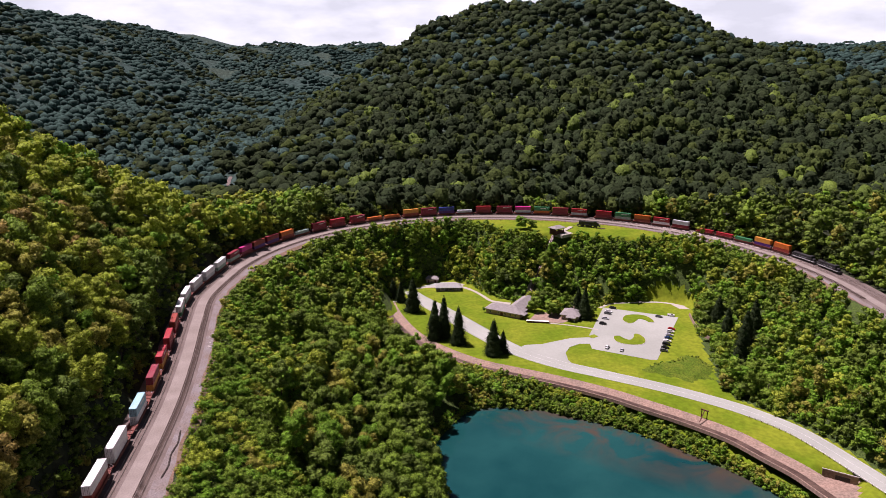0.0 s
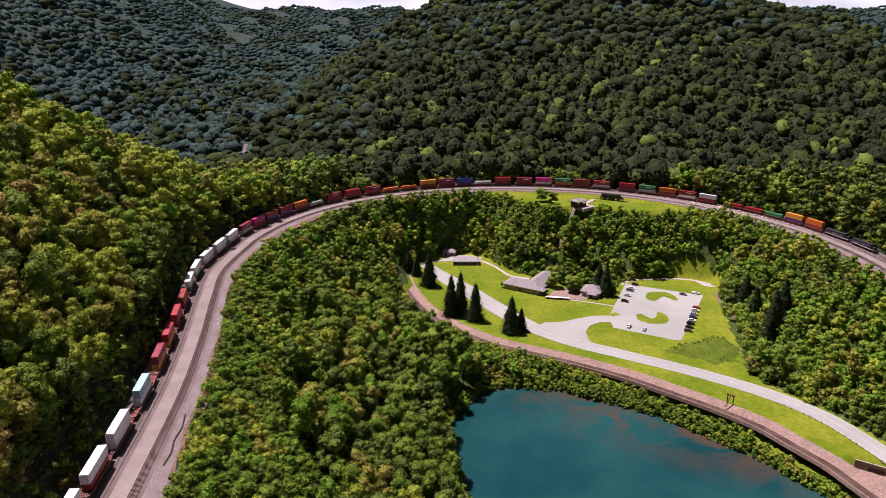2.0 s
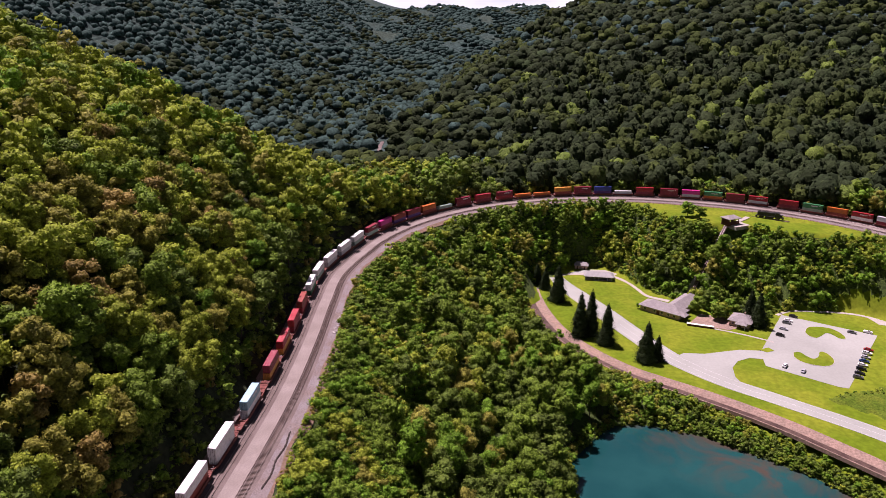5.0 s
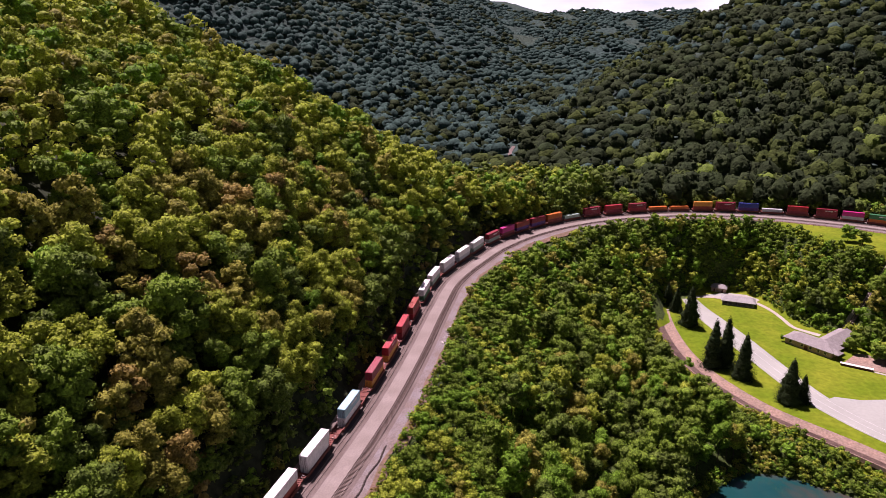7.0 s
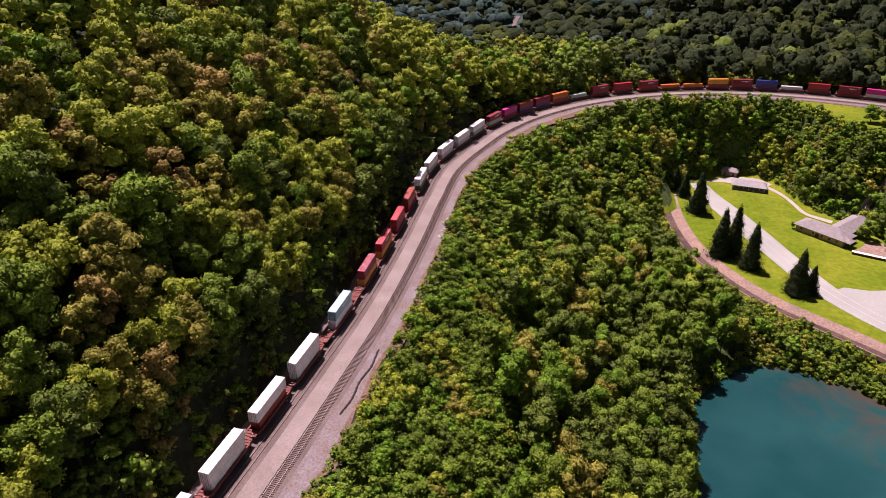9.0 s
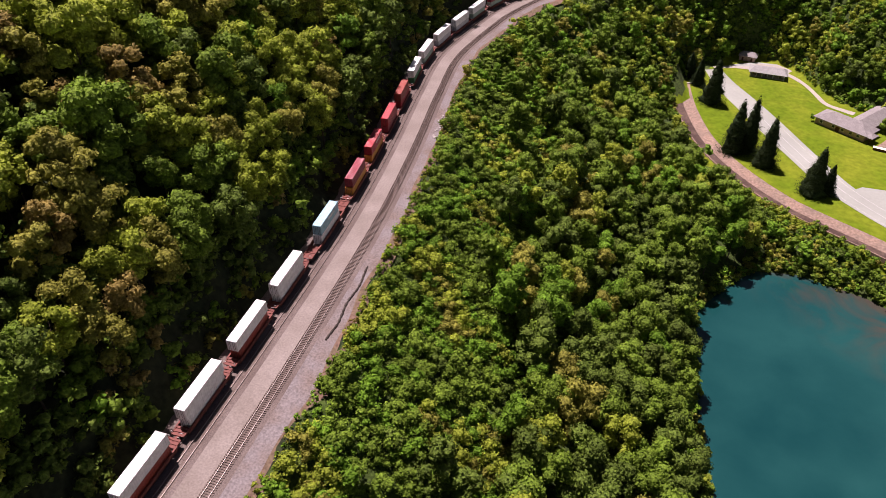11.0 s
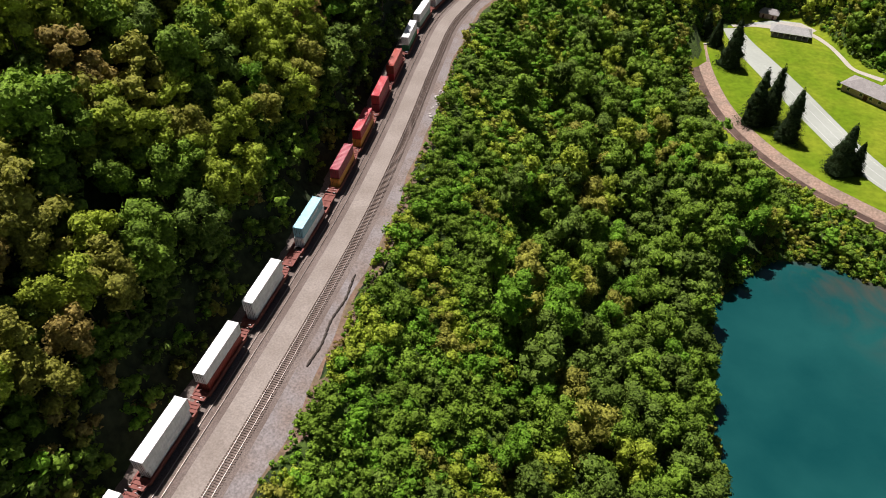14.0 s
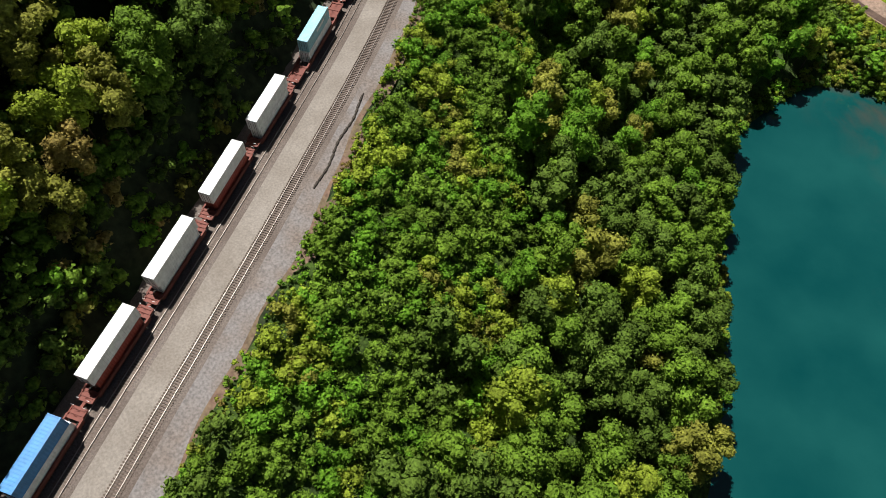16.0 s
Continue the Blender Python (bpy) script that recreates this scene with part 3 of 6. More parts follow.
def crown(seed, leaves, radius, height, base, lobes, leaf, around=7, rings=4, jitter=0.6, swell=1.0, fill=0.88, ragged=0.32):
    """A broad-leaved crown: a heap of lumpy lobes with leaf sprays all over them and gaps of shade between."""
    r = np.random.default_rng(seed)
    tall = (height - base) / 2
    mid = np.array([0, 0, base + tall])
    a = r.uniform(0, 2 * np.pi, lobes) + np.arange(lobes) * 2.4
    h = np.linspace(-0.5, 0.78, lobes) + r.uniform(-0.1, 0.1, lobes)
    out = np.sqrt(np.clip(1 - h**2, 0.05, 1)) * r.uniform(0.35, 0.84, lobes)
    cen = mid + np.stack([np.cos(a) * out * radius, np.sin(a) * out * radius, h * tall], -1)
    rad = radius * r.uniform(0.26, 0.46, lobes) * swell
    s = Shape()
    for p, k in zip(cen, rad):
        lobe(s, p, k * fill, r, around, rings)
    many = leaves * 3
    which = r.choice(lobes, many, p=rad**2 / (rad**2).sum())
    way = r.normal(size=(many, 3))
    way[:, 2] = np.abs(way[:, 2]) * 1.15 - 0.4
    way = unit(way)
    at = cen[which] + way * rad[which][:, None] * r.uniform(fill - 0.06, 1.16 + 0.6 * (0.88 - fill), (many, 1)) * np.array([1, 1, 0.85])
    far = np.linalg.norm(at[:, None] - cen[None], axis=2) / rad[None]
    far[np.arange(many), which] = 9
    keep = np.flatnonzero(far.min(1) > 0.9)[:leaves]
    loose_ = r.normal(size=(len(keep), 3))
    face = unit(way[keep] * 0.8 + loose_ * jitter + np.array([0, 0, 0.35]))
    c = sprays(at[keep], face, leaf, r)
    whole = unit((at[keep] - mid) / np.array([radius, radius, tall]))
    n = way[keep] * 0.8 + whole * 0.35 + loose_ * ragged + np.array([0, 0, 0.12])
    s.add(c, np.arange(len(c)).reshape(-1, 4), np.repeat(n, 4, axis=0))
    return s.done()


def far_crown(seed, radius, height, base, bulges, around=8, rings=4, leaves=0, leaf=2.0):
    """A crown seen from afar: one uneven dome with small bulges all over it."""
    r = np.random.default_rng(seed)
    tall = (height - base) / 2
    s = Shape()
    lobe(s, (0, 0, base + tall), radius * 0.92, r, around, rings, 1.75, 0.15, tall / radius)
    for i in range(bulges):
        a, h = i * 2.4 + r.uniform(0, 1), r.uniform(0.1, 0.85)
        out = radius * math.sqrt(1 - h * h) * r.uniform(0.7, 0.85)
        lobe(s, (math.cos(a) * out, math.sin(a) * out, base + tall + h * tall * 0.85), radius * r.uniform(0.26, 0.4), r, 5, 2, 1.7, 0.16, 0.85)
    if leaves:
        way = unit(r.normal(size=(leaves, 3)) * np.array([1, 1, 0.8]) + np.array([0, 0, 0.5]))
        at = way * np.array([radius, radius, tall]) * r.uniform(0.92, 1.1, (leaves, 1)) + np.array([0, 0, base + tall])
        c = sprays(at, unit(way + r.normal(size=way.shape) * 0.5), leaf, r)
        s.add(c, np.arange(len(c)).reshape(-1, 4), np.repeat(way + r.normal(size=way.shape) * 0.35, 4, axis=0))
    return s.done()


def trunk_quads(height, width, limbs, seed):
    """A tapered trunk with a few limbs, as loose four-cornered faces."""
    r = np.random.default_rng(seed)
    out = []

    def post(a, b, ra, rb, sides=5):
        a, b = np.array(a, float), np.array(b, float)
        w = (b - a) / np.linalg.norm(b - a)
        u = np.cross(w, (0.3, 0.9, 0.1))
        u /= np.linalg.norm(u)
        v = np.cross(w, u)
        t = np.arange(sides + 1) / sides * 2 * np.pi
        ring = np.cos(t)[:, None] * u + np.sin(t)[:, None] * v
        lo, hi = a + ring * ra, b + ring * rb
        for i in range(sides):
            out.append(np.array([lo[i], lo[i + 1], hi[i + 1], hi[i]]))

    post((0, 0, -1.0), (0, 0, height), width, width * 0.35)
    for i in range(limbs):
        z, a = height * r.uniform(0.45, 0.85), i * 2.4 + r.uniform(0, 1)
        post((0, 0, z), (math.cos(a) * height * 0.22, math.sin(a) * height * 0.22, z + height * 0.2), width * 0.4, width * 0.12, 4)
    return np.concatenate(out)


def loose(name, corners, mats):
    return mesh_quads(name, corners, np.arange(len(corners)).reshape(-1, 4), mats)


def leafy(name, v, q, n, mats, index=None):
    """A foliage mesh whose corners carry the normals of the clumps that they lie on."""
    me = mesh_quads(name, v, q, mats, index, True)
    a = me.attributes.new("custom_normal", "FLOAT_VECTOR", "POINT")
    a.data.foreach_set("vector", np.asarray(n, dtype=np.float32).ravel())
    me.update()
    return me


LACE = [crown(11 + i, 1150, 5.4, 19, 3.5, 17, 0.56, 7, 4, 0.7, fill=0.84, ragged=0.5) for i in range(5)]
FINE = [crown(21 + i, 560, 5.4, 19, 4.0, 14, 0.76, 7, 4, 0.7, fill=0.86, ragged=0.45) for i in range(6)]
MID = [crown(31 + i, 120, 5.4, 19, 5.0, 8, 1.2, 6, 3, swell=1.16, fill=0.84, ragged=0.4) for i in range(6)]
HALF = [crown(35 + i, 200, 5.4, 18, 3.5, 9, 0.95, 6, 3, swell=1.08, fill=0.82, ragged=0.4) for i in range(6)]
THIN = [crown(41 + i, 44, 5.4, 19, 5.0, 7, 1.35, 5, 2, swell=1.2, fill=0.86, ragged=0.45) for i in range(6)]
FOOT = [far_crown(47 + i, 5.6, 19, 3.0, 5, 7, 3, 20, 1.3) for i in range(8)]
ROUGH = [far_crown(55 + i, 5.8, 18, 3.0, 2, 6, 3, 5, 1.7) for i in range(8)]
SPARSE = [far_crown(63 + i, 5.6, 18, 3.0, 0, 6, 2) for i in range(8)]
BUSH = [crown(71 + i, 230, 3.0, 4.4, 0.0, 5, 0.44, 5, 3, 0.75, swell=1.15, fill=0.78, ragged=0.6) for i in range(8)]
BUSH_LOW = [crown(76 + i, 60, 2.9, 4.6, 0.0, 5, 0.72, 5, 2, swell=1.15, fill=0.8, ragged=0.45) for i in range(5)]
BUSH_MID = [crown(81 + i, 100, 3.5, 7.0, 0.4, 6, 0.9, 6, 3, swell=1.1, fill=0.8, ragged=0.45) for i in range(5)]
TRUNK = trunk_quads(13, 0.28, 4, 3)
PLAIN_TRUNK = trunk_quads(11, 0.26, 0, 3)


def scatter(x0, x1, y0, y1, step, seed):
    r = np.random.default_rng(seed)
    x, y = np.meshgrid(np.arange(x0, x1, step), np.arange(y0, y1, step))
    x = x + (np.arange(x.shape[0])[:, None] % 2) * step / 2
    x, y = x + r.uniform(-0.42, 0.42, x.shape) * step, y + r.uniform(-0.42, 0.42, y.shape) * step
    return x.ravel(), y.ravel(), r


def seen_side(x, y):
    return (x > -1.85 * (y - 25) - 40) & (x < 0.78 * y + 60) & (y > 85)


CLEAR_LINES = [(ROAD, 8.0), (CANAL, 8.2), ([(80, 492), (90, 496)], 5.0), ([(57, 461), (68, 477)], 3.6), ([(68, 477), (81, 497)], 2.2)]


CONIFERS = [(-20, 439, 24, 6.0), (-5, 392, 26, 5.6), (0.5, 395.5, 27, 5.4), (9, 385, 24, 5.4), (28.5, 369.5, 22, 5.8), (34, 371.5, 14, 3.0), (-29, 458, 15, 3.4), (-35, 466, 14, 3.6),
            (91, 426, 22, 4.8), (89, 438, 18, 4.2), (164, 358, 24, 5.2), (172, 373, 23, 5.4), (180, 381, 21, 5.0), (169, 391, 19, 4.6), (170, 409, 15, 4.2)]


def open_ground(x, y, room=0.0):
    """Where no tree stands: lawns, lake, road, channel, buildings."""
    bad = (poly_distance(LAWN, x, y) < 1.5 + room) | (poly_distance(ARM, x, y) < 1.5 + room) | (poly_distance(SUMMIT, x, y) < 1.0 + room) | (poly_distance(LAKE, x, y) < 1.0 + 0.5 * room)
    for line, w in CLEAR_LINES:
        bad |= line_distance(line, x, y) < w + room
    for px, py, ph, pr in CONIFERS:  # and room round each conifer, on the side that faces the lawn
        bad |= np.hypot(x - px + 1.5, y - py + 2.5) < pr + 1.0 + room
    return bad


def stands(x, y, size):
    """A field of 0 to 1 in which neighbours are alike: stands of one kind of plant."""
    f = np.sin(x / size + 1.7 * np.sin(y / (1.3 * size) + 0.6)) + np.sin(y / (0.8 * size) + 1.9 * np.sin(x / (1.7 * size))) + 0.6 * np.sin((x + y) / (0.45 * size))
    order = np.empty(len(f))
    order[np.argsort(f)] = (np.arange(len(f)) + 0.5) / max(len(f), 1)
    return order


def kinds(x, y, r, mix, size, spread):
    """A kind for each plant, by shares of the mixture, in stands of that size with strays among them."""
    f = stands(x, y, size) + r.normal(size=len(x)) * spread
    order = np.empty(len(f))
    order[np.argsort(f)] = (np.arange(len(f)) + 0.5) / max(len(f), 1)
    return np.minimum(np.searchsorted(np.cumsum(mix), order), len(mix) - 1)


def planted(name, x, y, r, shapes, scale, mats_p, label, category, trunk=None, tall=(0.85, 1.15), sink=0.3, patch=(9.0, 0.28)):
    """One object that holds a wood."""
    z = hill(x, y) - sink
    n = len(x)
    which = r.integers(0, len(shapes), n)
    size = r.uniform(scale[0], scale[1], n)
    up = size * r.uniform(tall[0], tall[1], n)
    turn = r.uniform(0, 2 * np.pi, n)
    if len(mats_p) == 3:  # two mixtures and where the second stands
        mats_p, other, there = mats_p
    else:
        other, there = mats_p, np.zeros(n, bool)
    mat = np.where(there, kinds(x, y, r, other, *patch), kinds(x, y, r, mats_p, *patch))
    vs, qs, ns, index, base = [], [], [], [], 0
    for k, (pv, pq, pn) in enumerate(shapes):
        i = np.flatnonzero(which == k)
        if not len(i):
            continue
        c, s_ = np.cos(turn[i])[:, None], np.sin(turn[i])[:, None]
        px, py, pz = pv[None, :, 0], pv[None, :, 1], pv[None, :, 2]
        vs.append(np.stack([(px * c - py * s_) * size[i][:, None] + x[i][:, None], (px * s_ + py * c) * size[i][:, None] + y[i][:, None], pz * up[i][:, None] + z[i][:, None]], -1).reshape(-1, 3))
        nx_, ny_ = pn[None, :, 0], pn[None, :, 1]
        ns.append(np.stack([nx_ * c - ny_ * s_, nx_ * s_ + ny_ * c, np.repeat(pn[None, :, 2], len(i), 0)], -1).reshape(-1, 3))
        qs.append((pq[None] + (base + len(pv) * np.arange(len(i)))[:, None, None]).reshape(-1, 4))
        index.append(np.repeat(mat[i], len(pq)))
        base += len(i) * len(pv)
    if trunk is not None:
        q = trunk[None] * up[:, None, None] + np.stack([x, y, z], -1)[:, None]
        vs.append(q.reshape(-1, 3))
        ns.append(np.tile(unit(trunk * np.array([1, 1, 0]) + np.array([0, 0, 0.01])), (n, 1)))
        qs.append(np.arange(base, base + n * len(trunk)).reshape(-1, 4))
        index.append(np.full(n * (len(trunk) // 4), len(LEAVES)))
    me = leafy(name, np.concatenate(vs), np.concatenate(qs), np.concatenate(ns), LEAVES + [M_BARK], np.concatenate(index))
    return tagged(new(name, me), label, category, kind="stuff")


P_HILL = [0.05, 0.20, 0.04, 0.41, 0.21, 0.09, 0.0, 0.0, 0.0]
P_SLOPE = [0.06, 0.41, 0.31, 0.17, 0.05, 0.0, 0.0, 0.0, 0.0]
P_SHORE = [0.32, 0.40, 0.12, 0.06, 0.10, 0.0, 0.0, 0.0, 0.0]
# P_MOUNT, P_LOW, P_FAR, P_WEST: mostly leaves with cloud shade and haze painted in
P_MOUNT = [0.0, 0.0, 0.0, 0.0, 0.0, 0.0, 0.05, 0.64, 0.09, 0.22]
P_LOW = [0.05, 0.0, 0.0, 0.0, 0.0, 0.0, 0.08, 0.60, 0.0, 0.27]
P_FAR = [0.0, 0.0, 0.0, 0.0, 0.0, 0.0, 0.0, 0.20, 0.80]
# P_FOOT: deeper greens paint the shade at the hillside's foot
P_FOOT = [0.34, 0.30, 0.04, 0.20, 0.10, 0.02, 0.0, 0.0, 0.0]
# P_TOP: extra yellow-green paints the sunlight on the upper spur into the leaves
P_TOP = [0.0, 0.14, 0.12, 0.64, 0.10, 0.0, 0.0, 0.0, 0.0]
P_REAR = [0.42, 0.26, 0.02, 0.08, 0.04, 0.0, 0.0, 0.0, 0.0, 0.18]
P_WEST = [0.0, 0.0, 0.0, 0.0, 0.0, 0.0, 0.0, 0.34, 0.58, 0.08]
single = []  # trees that are things of their own: x, y, size, shape, material

# the wooded hillside over the straight, near part
x, y, r = scatter(-330, -88, 85, 345, 6.9, 1)
s, d = beside(x, y)
ok = seen_side(x, y) & (d < -9.3) & (d > -75)
x, y, d = x[ok], y[ok], d[ok]
mine = (d > -27) & (y < 262)
kind_ = kinds(x, y, r, P_HILL, 9.0, 0.22)
for i in np.flatnonzero(mine & (d < -10.5 - 2.0 * (y < 150))):
    single.append((x[i], y[i], r.uniform(0.7, 1.08) if d[i] < -15 else r.uniform(0.8, 1.0), r.integers(0, 5), kind_[i]))
# the second mixture darkens the row along the shaded foot
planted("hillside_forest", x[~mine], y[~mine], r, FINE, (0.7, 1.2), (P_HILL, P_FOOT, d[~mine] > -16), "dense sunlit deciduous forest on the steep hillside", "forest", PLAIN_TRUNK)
x, y, r = scatter(-560, -90, 85, 700, 8.2, 2)
s, d = beside(x, y)
ok = seen_side(x, y) & (d < -7.5) & ((d < -75) | (y > 345)) & (d > -330) & (x < 60) & (y < 640)
deep = ok & ((d < -150) | (y > 470))
planted("upper_spur_forest", x[deep], y[deep], r, THIN, (0.7, 1.4), (P_TOP, P_REAR, y[deep] > 400), "dense green deciduous forest high on the valley spur", "forest")
ok &= ~deep
planted("spur_forest", x[ok], y[ok], r, MID, (0.8, 1.3), P_TOP, "dense green deciduous forest on the valley spur", "forest")

# mostly deep green: shade of the taller trees painted into the shrubs
x, y, r = scatter(-150, -60, 85, 345, 3.0, 21)
s, d = beside(x, y)
ok = (d < -6.6) & (d > -16)
planted("cut_bank_shrubs", x[ok], y[ok], r, BUSH_LOW, (0.7, 1.3), [0.6, 0.25, 0.05, 0.0, 0.05, 0.05, 0, 0, 0], "shady green shrubs on the bank beside the train", "shrubs")
x, y, r = scatter(-190, 290, 330, 610, 4.2, 23)
s, d = beside(x, y)
ok = (d < -7.5) & (d > -34) & ((y > 345) | (x > 100))
planted("outer_bank_shrubs", x[ok], y[ok], r, BUSH_LOW, (1.0, 2.0), P_REAR, "green undergrowth along the outside of the bend", "shrubs")

# nearly all deep green, so the leaf colour darkens the shaded gaps
x, y, r = scatter(-210, -60, 85, 300, 6.5, 22)
s, d = beside(x, y)
ok = (d < -14) & (d > -75) & seen_side(x, y)
planted("hillside_undergrowth", x[ok], y[ok], r, BUSH_MID, (0.9, 1.5), [0.85, 0.15, 0.0, 0.0, 0.0, 0, 0, 0, 0], "deep green undergrowth beneath the hillside trees", "shrubs")

# the mountain
x, y, r = scatter(-90, 560, 540, 900, 9.2, 3)
s, d = beside(x, y)
ok = seen_side(x, y) & (d < -8.5)
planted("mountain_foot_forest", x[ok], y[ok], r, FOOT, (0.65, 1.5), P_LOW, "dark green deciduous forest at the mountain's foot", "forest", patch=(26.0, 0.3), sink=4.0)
x, y, r = scatter(130, 620, 250, 540, 9.0, 4)
s, d = beside(x, y)
ok = seen_side(x, y) & (d < -8.5)
planted("east_forest", x[ok], y[ok], r, THIN, (0.75, 1.35), P_REAR, "green deciduous forest beside the railway", "forest")
x, y, r = scatter(-560, 900, 640, 1560, 12.6, 5)
ok = seen_side(x, y) & ~((y < 900) & (x > -90) & (x < 560)) & (y > 640)
ok &= line_distance(VALLEY_ROAD, x, y) > 10
beyond = x[ok] < -250
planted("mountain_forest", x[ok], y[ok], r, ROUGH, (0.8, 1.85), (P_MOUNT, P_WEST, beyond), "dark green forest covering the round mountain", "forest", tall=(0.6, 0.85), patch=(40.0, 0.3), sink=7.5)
x, y, r = scatter(-2600, 2300, 1350, 3500, 20, 6)
side_ = x / y
ok = ((side_ > -0.72) & (side_ < -0.02) | (side_ > 0.3) & (side_ < 0.72)) & (np.hypot(x - 290, y - 1500) > 560) & ((x < -560) | (x > 900) | (y > 1560)) & ~((x < -540) & (y < 1500))
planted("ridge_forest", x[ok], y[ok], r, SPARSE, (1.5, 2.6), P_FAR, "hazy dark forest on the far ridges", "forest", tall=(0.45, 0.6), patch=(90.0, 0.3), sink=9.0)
x, y, r = scatter(-1500, -540, 300, 1500, 12.5, 16)
ok = seen_side(x, y) & (x < -560)
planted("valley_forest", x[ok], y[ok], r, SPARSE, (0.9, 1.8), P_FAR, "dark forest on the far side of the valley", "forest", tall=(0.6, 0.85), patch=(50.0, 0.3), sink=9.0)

# the bank inside the bend
x, y, r = scatter(-130, 20, 85, 400, 2.75, 7)
s, d = beside(x, y)
ok = (d > verge(s) + 1.3 + r.uniform(0, 1.4, len(x))) & (d < 66) & ~open_ground(x, y) & (x < 10)
near = ok & (y < 285)
planted("bank_shrubs", x[near], y[near], r, BUSH, (0.5, 1.3), P_SLOPE, "bright green shrubs crowding the railway bank", "shrubs", patch=(7.0, 0.14), tall=(0.55, 0.85))
near = ok & (y >= 285)
planted("bank_shrubs", x[near], y[near], r, BUSH_LOW, (0.55, 1.3), P_SLOPE, "bright green shrubs crowding the railway bank", "shrubs", patch=(7.0, 0.14), tall=(0.55, 0.85))
x, y, r = scatter(-130, 30, 85, 400, 7.6, 8)
s, d = beside(x, y)
by_canal = line_distance(CANAL, x, y) < np.where(x < 4, 23, 30)
ok = (d > 38) & ~open_ground(x, y) & (x < 26) & (poly_distance(LAKE, x, y) > 4.5) & ~by_canal & (r.uniform(size=len(x)) < smooth(40, 70, d) * 0.95 + 0.05)
x, y, d = x[ok], y[ok], d[ok]
mine = (d > 62) & (y < 262)
kind_ = kinds(x, y, r, P_SHORE, 9.0, 0.2)
for i in np.flatnonzero(mine):
    single.append((x[i], y[i], r.uniform(0.75, 1.12), r.integers(0, 5), kind_[i]))
planted("lakeside_trees", x[~mine], y[~mine], r, FINE, (0.7, 1.1), P_SHORE, "full green deciduous trees between bank and lake", "trees", PLAIN_TRUNK)
x, y, r = scatter(-50, 200, 200, 470, 2.5, 12)
s, d = beside(x, y)
ok = (d > 30) & ~open_ground(x, y) & (line_distance(CANAL, x, y) < 34) & (poly_distance(LAKE, x, y) < 34) & ((line_distance(CANAL, x, y) < 22) | (x < 30) & (y < 345) & (y > 300))
planted("channel_shrubs", x[ok], y[ok], r, BUSH_LOW, (0.5, 0.82), [0.1, 0.4, 0.2, 0.2, 0.1, 0, 0, 0, 0], "low green shrubs between channel and lake", "shrubs")
x, y, r = scatter(-130, 235, 85, 540, 5.6, 9)
s, d = beside(x, y)
ok = (d > 22.5) & ~open_ground(x, y) & ~((x < 10) & (y < 400) & (d < 62)) & ((x > 26) | (y > 330))
low = (line_distance(CANAL, x, y) < 22) & (y < 425)
ok &= ~low
rim = poly_distance(SUMMIT, x, y) < 17
ok &= ~rim
planted("infield_shrubs", x[ok], y[ok], r, BUSH_LOW, (1.0, 1.9), P_SLOPE, "green undergrowth inside the bend", "shrubs")
x, y, r = scatter(-130, 235, 250, 540, 8.0, 10)
s, d = beside(x, y)
by_canal = line_distance(CANAL, x, y) < np.where(y > 415, 7, np.where(x < 4, 18, 27))
ok = (d > 26) & ~open_ground(x, y, 4.0) & ~by_canal & (poly_distance(SUMMIT, x, y) > 9) & ((x > 26) | (y > 335)) & (r.uniform(size=len(x)) < 0.75)
planted("infield_trees", x[ok], y[ok], r, HALF, (0.45, 0.9), [0.04, 0.32, 0.28, 0.26, 0.10, 0.0, 0, 0, 0], "green deciduous trees inside the bend", "trees")

x, y, r = scatter(0, 225, 440, 540, 3.0, 13)
s, d = beside(x, y)
ok = (d > 22) & ~open_ground(x, y) & (poly_distance(SUMMIT, x, y) < 20)
planted("summit_shrubs", x[ok], y[ok], r, BUSH_LOW, (0.6, 1.15), P_SLOPE, "low green shrubs below the summit lawn", "shrubs")

x, y, r = scatter(-75, 225, 400, 560, 2.7, 19)
s, d = beside(x, y)
ok = (d > verge(s) + 1.5) & (d < 34) & ~open_ground(x, y)
planted("bend_shrubs", x[ok], y[ok], r, BUSH_LOW, (0.45, 0.95), P_SLOPE, "green shrubs under the inner edge of the bend", "shrubs")

x, y, r = scatter(145, 225, 215, 335, 3.6, 14)
s, d = beside(x, y)
ok = (d > 23) & ~open_ground(x, y) & (line_distance(ROAD, x, y) < 45) & (line_distance(CANAL, x, y) > 20)
planted("roadside_shrubs", x[ok], y[ok], r, BUSH_LOW, (0.6, 1.4), P_SLOPE, "mixed green shrubs beside the road", "shrubs")

x, y, r = scatter(-14, 150, 190, 330, 2.2, 15)
shore = poly_distance(LAKE, x, y)
ok = (shore > -0.6) & (shore < 5.0) & (line_distance(CANAL, x, y) > 5.5)
planted("shore_shrubs", x[ok], y[ok], r, BUSH_LOW, (0.4, 0.75), [0.15, 0.4, 0.2, 0.15, 0.1, 0, 0, 0, 0], "green shrubs leaning over the water's edge", "shrubs")

x, y, r = scatter(-60, 175, 395, 545, 2.0, 17)
edge = poly_distance(LAWN, x, y)
ok = (edge > 0.0) & (edge < np.where(x < -25, 12, np.where((y > 490) & (x < 40), 16, 5.5))) & (line_distance(ROAD, x, y) > 8) & (line_distance([(57, 461), (68, 477)], x, y) > 3.2) & (poly_distance(ARM, x, y) > 0.5) & (line_distance(CANAL, x, y) > np.where(y > 445, 5.0, 7.5))
planted("lawn_edge_shrubs", x[ok], y[ok], r, BUSH_LOW, (0.35, 0.75), P_SLOPE, "low green shrubs along the edge of the lawn", "shrubs")

